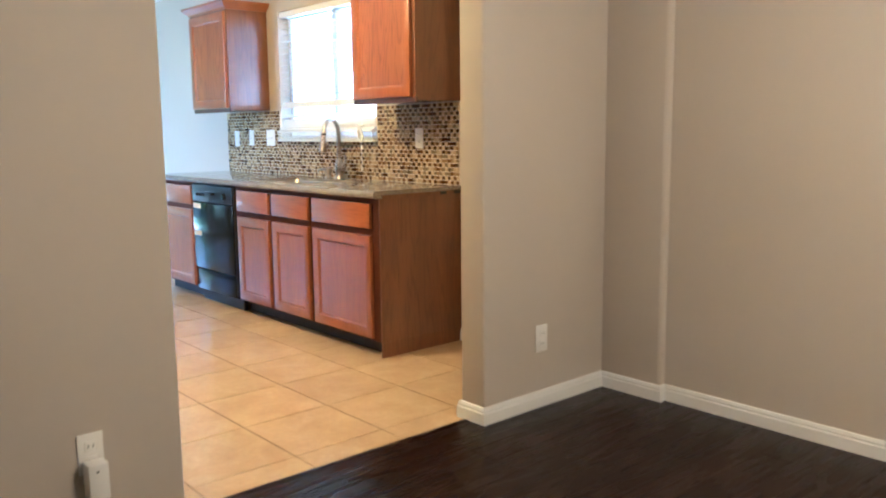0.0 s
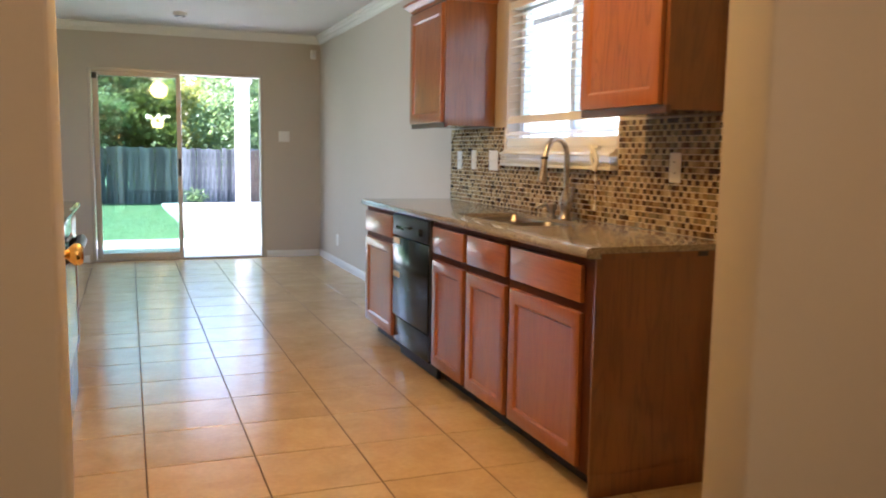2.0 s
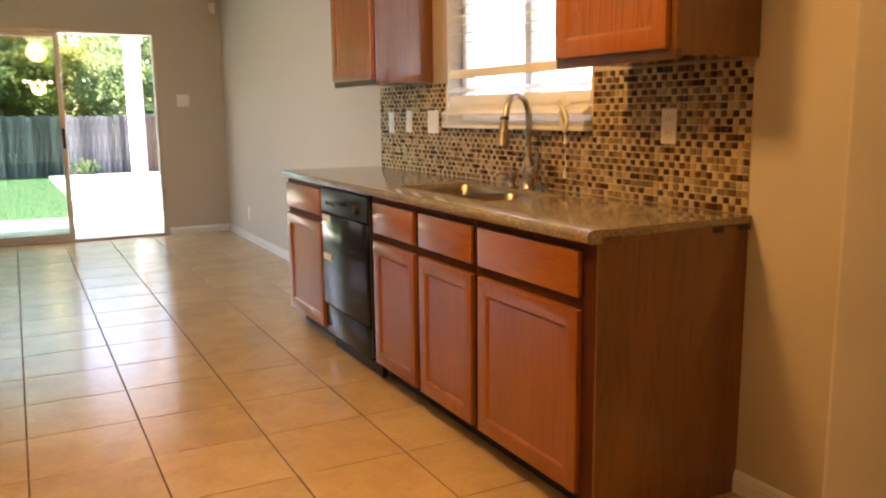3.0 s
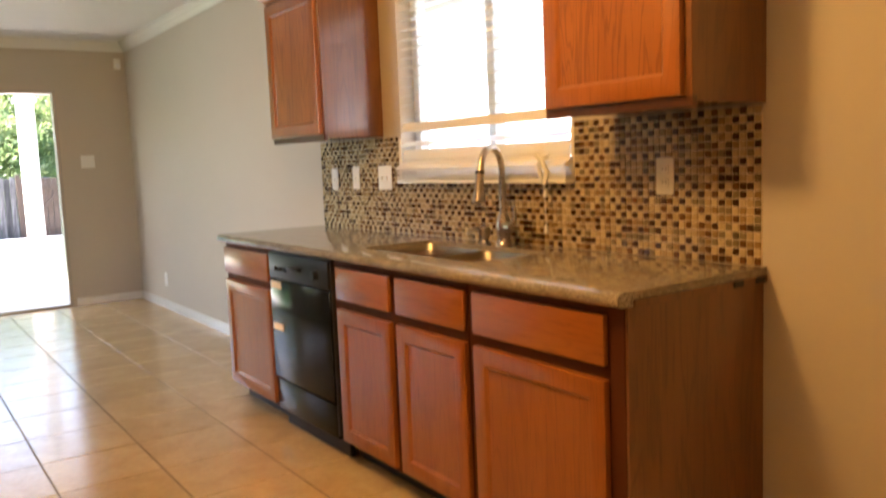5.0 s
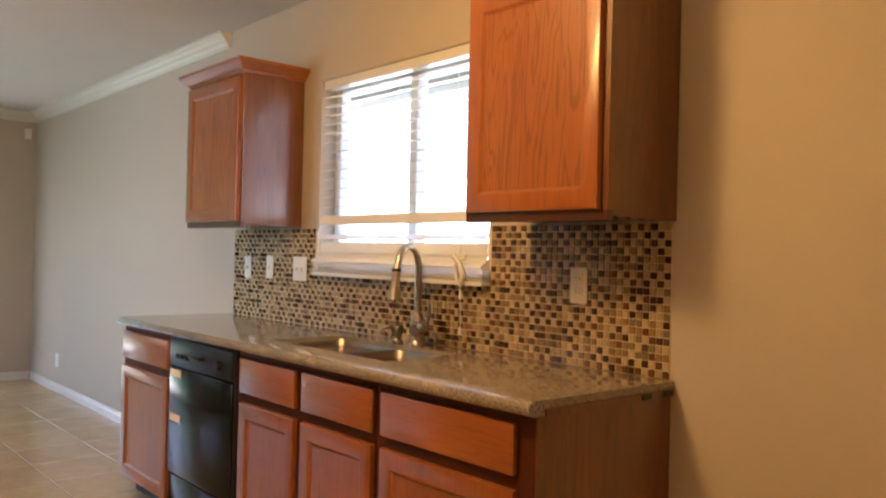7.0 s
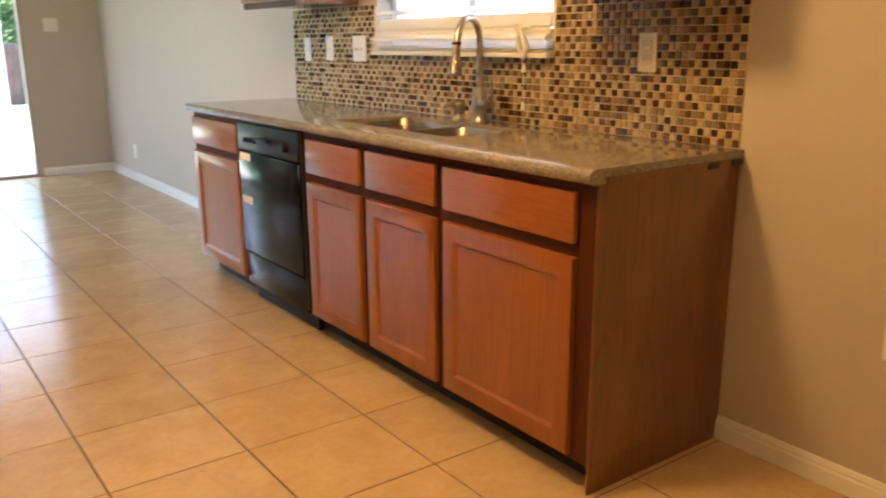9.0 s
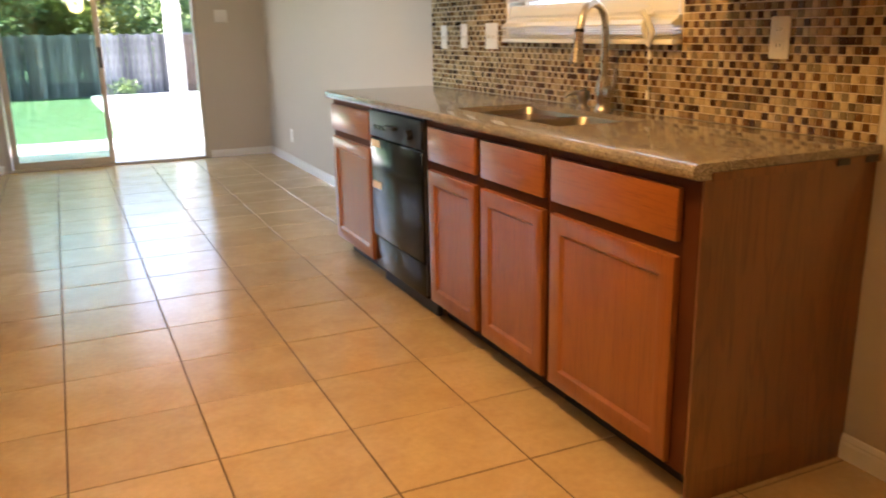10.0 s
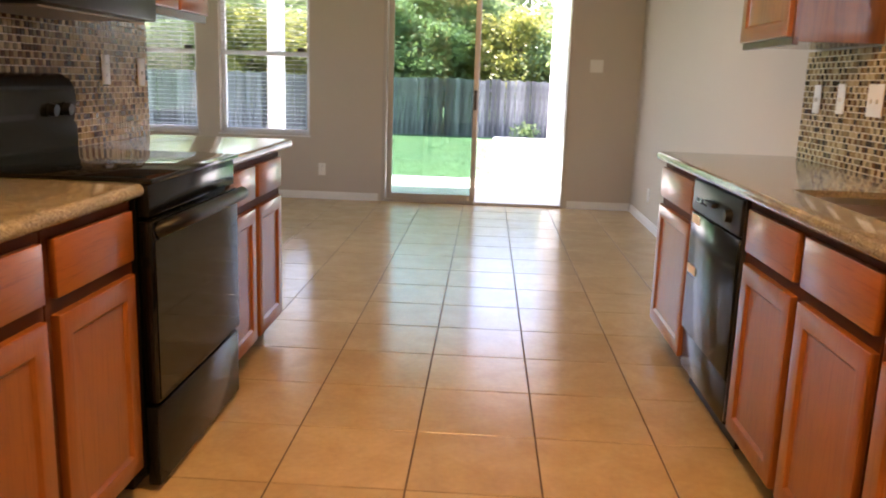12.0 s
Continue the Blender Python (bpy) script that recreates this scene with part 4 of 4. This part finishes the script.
gx = [-2500, -600, -150, -60, -30] + [x * 2.0 for x in range(-12, 13)] + [30, 60, 150, 600, 2500]
gy = [-2500, -600, -150, -40, -10, 5] + [11.2 + k for k in range(0, 20)] + [36, 45, 60, 120, 400, 2500]
verts = [(x, y, ground_z(y) - (0.3 if 0 < x < 6.6 and y < 11.3 else 0)) for y in gy for x in gx]
faces = [(j * len(gx) + i, j * len(gx) + i + 1, (j + 1) * len(gx) + i + 1, (j + 1) * len(gx) + i) for j in range(len(gy) - 1) for i in range(len(gx) - 1)]
me = bpy.data.meshes.new("ground")
me.from_pydata(verts, [], faces)
me.materials.append(LAWN)
me.shade_smooth()
tagged(new("ground", me), "green lawn sloping down to the fence", "ground", kind="structure")
structure("patio", box(-2.0, YF + T + 0.001, GZ - 0.25, 9.5, 14.1, GZ + 0.05, 0.01), CONCRETE, "pale concrete patio slab behind the house", "patio")
b = bmesh.new()
ring = []
for k in range(14):
    y = 14.101 + k * 12.8 / 13
    z = ground_z(y) + 0.055
    ring.append([b.verts.new(p) for p in ((5.30, y, z - 0.3), (5.30, y, z), (9.5, y, z), (9.5, y, z - 0.3))])
for r0, r1 in zip(ring, ring[1:]):
    for k in range(3):
        b.faces.new((r0[k], r0[k + 1], r1[k + 1], r1[k]))
b.faces.new(ring[0]), b.faces.new(ring[-1])
structure("path", b, CONCRETE, "pale concrete paving beside the lawn", "paving")

PXT, PYT = 5.955, 13.85
po = thing("porch_post", (PXT, PYT, GZ + 0.05), "square white porch post with a capital", "post", "porch posts")
part("shaft", box(PXT - 0.09, PYT - 0.09, GZ + 0.05, PXT + 0.09, PYT + 0.09, 2.28, 0.008, 2), POSTW, po, "", 40)
part("capital", box(PXT - 0.12, PYT - 0.12, 2.12, PXT + 0.12, PYT + 0.12, 2.19, 0.012, 2), POSTW, po, "", 40)
copy_thing(po, Matrix.Translation((2.41, PYT, GZ + 0.05)))
structure("porch_roof", box(0.5, YF + T + 0.001, 2.42, 6.9, 14.15, 2.55), POSTW, "white porch roof over the patio", "roof")
structure("porch_beam", box(0.5, PYT - 0.07, 2.2805, 6.9, PYT + 0.07, 2.4195), POSTW, "white porch beam on the post", "beam")

FYB = 27.3
fence = thing("fence", (0, FYB, ground_z(FYB)), "weathered grey wooden board fence", "fence")
rng = random.Random(4)
bms = []
for k in range(4):
    hgt = 1.62 + 0.015 * k
    b = box(-0.068, -0.009, 0, 0.068, 0.009, hgt)
    bms.append(mesh_of("board", b, FENCE))
x = -19.0
while x < 15:
    s = new("board", bms[rng.randrange(4)])
    s.parent = fence
    s.matrix_basis = Matrix.Translation((x, rng.uniform(-0.006, 0.006), rng.uniform(-0.02, 0.0))) @ Matrix.Rotation(rng.uniform(-0.008, 0.008), 4, "Y")
    x += 0.145 + (0.012 if rng.random() < 0.15 else 0)
for z in (0.3, 1.3):
    part("rail", box(-19, FYB + 0.012, ground_z(FYB) + z, 15, FYB + 0.05, ground_z(FYB) + z + 0.09), FENCE, fence)


def leaves(bm_v, bm_f, centre, spread, count, size, rng):
    """Adds small leaf cards, scattered in a lump about centre."""
    for _ in range(count):
        d = Vector((rng.gauss(0, 1), rng.gauss(0, 1), rng.gauss(0, 1))).normalized() * (0.15 + 1.1 * rng.random() ** 1.1)
        p = Vector(centre) + Vector((d.x * spread[0], d.y * spread[1], d.z * spread[2]))
        u = Vector((rng.uniform(-1, 1), rng.uniform(-1, 1), rng.uniform(-1, 1))).normalized()
        w = u.orthogonal().normalized()
        s = size * rng.uniform(0.6, 1.4)
        k = len(bm_v)
        bm_v.extend((p - u * s, p + w * s * 0.45, p + u * s, p - w * s * 0.45))
        bm_f.append((k, k + 1, k + 2, k + 3))


def tree(x, y, h, r, leaf, rng, label, size=0.075, n=24000, low=0.10):
    g = ground_z(y)
    ob = thing("tree", (x, y, g), label, "tree", "trees behind the fence")
    lean = rng.uniform(-0.3, 0.3)
    trunk = [(x + lean * t * t, y, g - 0.05 + h * 0.75 * t) for t in (0, 0.2, 0.45, 0.7, 1)]
    b = tube(trunk, [0.20, 0.15, 0.11, 0.08, 0.03], 8)
    vs, fs = [], []
    for k in range(64):
        q, t = rng.uniform(0, math.tau), rng.uniform(low, 1.0)
        rr = r * (1.05 - 0.55 * t) * rng.uniform(0.45, 1.0)
        c0 = Vector((x + lean * t * t, y, g + h * 0.7 * t))
        c1 = Vector((x + math.cos(q) * rr, y + math.sin(q) * rr, g + h * (0.12 + 0.82 * t)))
        if k < 12:
            tube([c0, (c0 + c1) / 2 + Vector((0, 0, 0.15)), c1], [0.05, 0.035, 0.012], 5, b)
        sp = r * rng.uniform(0.14, 0.36)
        leaves(vs, fs, c1, (sp, sp, sp * 0.75), n // 64, size, rng)
    part("trunk", b, BARK, ob, "", 50)
    me = bpy.data.meshes.new("crown")
    me.from_pydata(vs, [], fs)
    me.materials.append(leaf)
    cr = new("crown", me)
    cr.parent, cr.matrix_parent_inverse = ob, ob.matrix_basis.inverted()
    return ob


for x, y, h, r, lf in ((-13, 31, 8, 3.2, LEAF), (-9, 33, 7, 3.0, LEAF_Y), (-4.8, 31, 8.5, 3.2, LEAF), (-1.2, 33.5, 7.0, 2.8, LEAF), (1.6, 30.8, 6.2, 2.4, LEAF),
                       (3.9, 32.5, 8.0, 2.8, LEAF), (5.9, 30.6, 5.2, 2.4, LEAF_Y), (3.0, 29.9, 4.6, 2.0, LEAF), (7.6, 29.8, 4.4, 2.0, LEAF), (-2.6, 30.0, 5.0, 2.2, LEAF_Y), (-6.5, 30.2, 5.0, 2.3, LEAF), (-0.2, 29.8, 4.6, 2.0, LEAF_Y), (9.5, 36, 10, 3.6, LEAF), (4.0, 36.5, 10.5, 3.6, LEAF), (-2.5, 37, 10, 3.6, LEAF), (8.6, 31.6, 7.0, 2.9, LEAF), (12, 33, 8.5, 3.2, LEAF), (6.6, 36, 9.5, 3.4, LEAF), (1.2, 37, 9.5, 3.6, LEAF), (-7, 38, 10, 3.8, LEAF)):
    tree(x, y, 0.58 * h + 0.6, r, lf, rng, "leafy tree with sunlit green crown behind the fence" if lf is LEAF else "yellow-green leafy tree behind the fence")

vs, fs = [], []
leaves(vs, fs, (6.2, FYB - 0.5, ground_z(FYB) + 0.22), (0.4, 0.25, 0.24), 260, 0.06, rng)
me = bpy.data.meshes.new("shrub")
me.from_pydata(vs, [], fs)
me.materials.append(LEAF)
tagged(new("shrub", me), "small green weed at the foot of the fence", "shrub")

vs, fs = [], []
for _ in range(40000):
    gx_, gy_ = rng.uniform(-4, 5.28), 14.12 + (FYB - 14.2) * rng.random() ** 1.2
    z0, q = ground_z(gy_), rng.uniform(0, math.tau)
    hgt, w = rng.uniform(0.008, 0.020), rng.uniform(0.006, 0.012)
    k = len(vs)
    vs.extend(((gx_ - w * math.cos(q), gy_ - w * math.sin(q), z0 - 0.01), (gx_ + w * math.cos(q), gy_ + w * math.sin(q), z0 - 0.01), (gx_ + rng.uniform(-0.03, 0.03), gy_ + rng.uniform(-0.03, 0.03), z0 + hgt)))
    fs.append((k, k + 1, k + 2))
me = bpy.data.meshes.new("grass")
me.from_pydata(vs, [], fs)
me.materials.append(GRASSM)
tagged(new("grass", me), "short green lawn grass", "grass", kind="stuff")

# neighbour's house beyond the sink window
nb = thing("house", (12.5, 6, GZ), "pale sided neighbouring house with dark roof", "house")
part("wall", box(10.2, -4, GZ - 0.3, 16, 16, 3.17), SIDING, nb)
b = bmesh.new()
q = [b.verts.new(p) for p in ((9.7, -4.5, 3.12), (9.7, 16.5, 3.12), (13.1, 16.5, 5.0), (13.1, -4.5, 5.0), (16.5, -4.5, 3.12), (16.5, 16.5, 3.12))]
b.faces.new((q[0], q[1], q[2], q[3])), b.faces.new((q[3], q[2], q[5], q[4])), b.faces.new((q[0], q[3], q[4])), b.faces.new((q[1], q[5], q[2])), b.faces.new((q[0], q[4], q[5], q[1]))
part("roof", b, SHINGLE, nb, "dark shingle roof")
part("gutter", box(9.58, -4.5, 3.04, 9.69, 16.5, 3.16, 0.01), POSTW, nb)

# gate in the fence beyond the porch post
gt = thing("garden_gate", (8.1, FYB - 0.25, ground_z(FYB)), "dark brown wooden garden gate with a diagonal brace", "gate")
for k in range(7):
    part("board", box(7.58 + k * 0.15, FYB - 0.25, ground_z(FYB) + 0.03, 7.715 + k * 0.15, FYB - 0.23, ground_z(FYB) + 1.60 - 0.01 * (k % 3)), OLD_WOOD, gt)
part("post", box(7.47, FYB - 0.28, ground_z(FYB) - 0.02, 7.57, FYB - 0.18, ground_z(FYB) + 1.72, 0.006), OLD_WOOD, gt)
for z in (0.25, 1.30):
    part("rail", box(7.575, FYB - 0.29, ground_z(FYB) + z, 8.62, FYB - 0.2505, ground_z(FYB) + z + 0.09), OLD_WOOD, gt)
b = box(-0.62, -0.018, -0.045, 0.62, 0.018, 0.045)
b.transform(pose(8.1, FYB - 0.3095, ground_z(FYB) + 0.82, 0, -48, 0))
part("brace", b, OLD_WOOD, gt)

# ---- mosaic on the walls ----
MP = 0.0247


def frustum(w, d, h):
    """A small tile, face to -x, its edges eased."""
    e = 0.0012
    v = [(0, -w, -h), (0, w, -h), (0, w, h), (0, -w, h), (-d, -w + e, -h + e), (-d, w - e, -h + e), (-d, w - e, h - e), (-d, -w + e, h - e)]
    return v, [(4, 7, 6, 5), (0, 4, 5, 1), (1, 5, 6, 2), (2, 6, 7, 3), (3, 7, 4, 0)]


def mosaic_wall(name, x, face, y0, y1, z0, z1, hole, near, label):
    """Grout bed and tiles; tiles with y below near are parts, the rest one piece of stuff."""
    lo, hi = sorted((x, x + face * 0.004))
    bm = bmesh.new()
    if hole:
        wall_pieces = ((y0, z0, y1, hole[2]), (y0, hole[2], hole[0], z1), (hole[1], hole[2], y1, z1))
    else:
        wall_pieces = ((y0, z0, y1, z1),)
    for a, c, b_, d in wall_pieces:
        if d > c and b_ > a:
            box(lo, a, c, hi, b_, d, bm=bm)
    bed = structure(name, bm, GROUT, label, "backsplash")
    v, f = frustum(MP / 2 - 0.0013, 0.0035, MP / 2 - 0.0013)
    v = [(p[0] * -face, p[1], p[2]) for p in v]
    if face > 0:
        f = [q[::-1] for q in f]
    mes = []
    for k in (0, 1):
        me = bpy.data.meshes.new("mosaic_tile")
        me.from_pydata(v, [], f)
        me.materials.append(MOSAIC[k])
        mes.append(me)
    rv, rf, ri = [], [], []
    tilt = random.Random(11)
    ny, nz = round((y1 - y0) / MP), round((z1 - z0) / MP)
    for i in range(ny):
        for j in range(nz):
            y, z = y0 + (i + 0.5) * MP, z0 + (j + 0.5) * MP
            if hole and hole[0] - MP * 0.5 < y < hole[1] + MP * 0.5 and z > hole[2] - MP * 0.5:
                continue
            at = (x + face * 0.004, y, z)
            if y < near:
                s = new("mosaic_tile", mes[(i + j) % 2])
                s.parent, s.matrix_basis = bed, Matrix.Translation(at) @ Matrix.Rotation(tilt.gauss(0, 0.010), 4, "Z") @ Matrix.Rotation(tilt.gauss(0, 0.010), 4, "Y")
            else:
                k = len(rv)
                ty, tz = tilt.gauss(0, 0.010), tilt.gauss(0, 0.010)
                rv.extend((p[0] + at[0] + ty * p[1] + tz * p[2], p[1] + at[1], p[2] + at[2]) for p in v)
                rf.extend(tuple(q + k for q in g) for g in f)
                ri.extend([(i + j) % 2] * len(f))
    m2 = bpy.data.meshes.new("mosaic_tiles")
    m2.from_pydata(rv, [], rf)
    m2.materials.append(MOSAIC_J[0]), m2.materials.append(MOSAIC_J[1])
    m2.polygons.foreach_set("material_index", ri)
    ob = tagged(new("mosaic_tiles", m2), "small brown, cream and grey glass tiles", kind="stuff")
    ob.parent = bed


mosaic_wall("backsplash", XR, -1, 4.493, 7.307, CT + 0.0005, 1.3625, (WY0, WY1, WZ0), 4.493 + 16.2 * MP, "mosaic backsplash over the worktop")
mosaic_wall("backsplash_range", XL, 1, PY + 0.01, 7.185, CT + 0.0005, 1.4045, None, 0, "mosaic backsplash behind the range")

# ---- floors, piece by piece ----
TP, TX, TY = 0.41, 4.895, 5.70


def slab(w, d, t, e=0.0012):
    v = [(-w, -d, -t), (w, -d, -t), (w, d, -t), (-w, d, -t), (-w, -d, -e), (w, -d, -e), (w, d, -e), (-w, d, -e), (-w + e, -d + e, 0), (w - e, -d + e, 0), (w - e, d - e, 0), (-w + e, d - e, 0)]
    f = [(8, 9, 10, 11)]
    for a in (0, 4):
        f += [(a + i, a + (i + 1) % 4, a + 4 + (i + 1) % 4, a + 4 + i) for i in range(4)]
    return v, f


def slab_mesh(name, w, d, t, mat):
    me = bpy.data.meshes.new(name)
    me.from_pydata(*[slab(w, d, t)[0], [], slab(w, d, t)[1]])
    me.materials.append(mat)
    return me


full = slab_mesh("floor_tile", TP / 2 - 0.003, TP / 2 - 0.003, 0.0029, FLOOR_TILE)
ys0 = TY - 5 * TP
strip = slab_mesh("floor_tile", TP / 2 - 0.0022, (ys0 - 3.505) / 2 - 0.002, 0.0029, FLOOR_TILE)
rng = random.Random(7)
for i in range(-9, 4):
    for j in range(-6, 14):
        x, y = TX + (i + 0.5) * TP, TY + (j + 0.5) * TP
        if x < 3.6 and y < 7.0 and not (x > 3.5 and y > 4.4):
            continue
        if x < XN:
            continue
        cut = j == -6
        s = new("floor_tile", strip if cut else full)
        s.parent = kitchen_floor
        s.matrix_basis = Matrix.Translation((x, (ys0 + 3.505) / 2 if cut else y, rng.uniform(-0.0004, 0.0002)))
structure("threshold", box(JL, 3.485, -0.011, JR, 3.504, 0.002, 0.001), PLANK, "dark wood strip between planks and tiles", "threshold")

pw = 0.125
planks = {}
for j in range(22):
    y = 3.484 - (j + 0.5) * pw
    x = 0.36 - (j * 0.47) % 1.2
    while x < 6.6:
        a0, a1 = max(x, 0.36), min(x + 1.2, 6.66)
        ln = round(a1 - a0, 3)
        if ln > 0.03:
            if ln not in planks:
                planks[ln] = slab_mesh("plank", ln / 2 - 0.0003, pw / 2 - 0.0003, 0.004, PLANK)
            s = new("plank", planks[ln])
            s.parent = dining_floor
            s.matrix_basis = Matrix.Translation(((a0 + a1) / 2, y, 0))
        x += 1.2
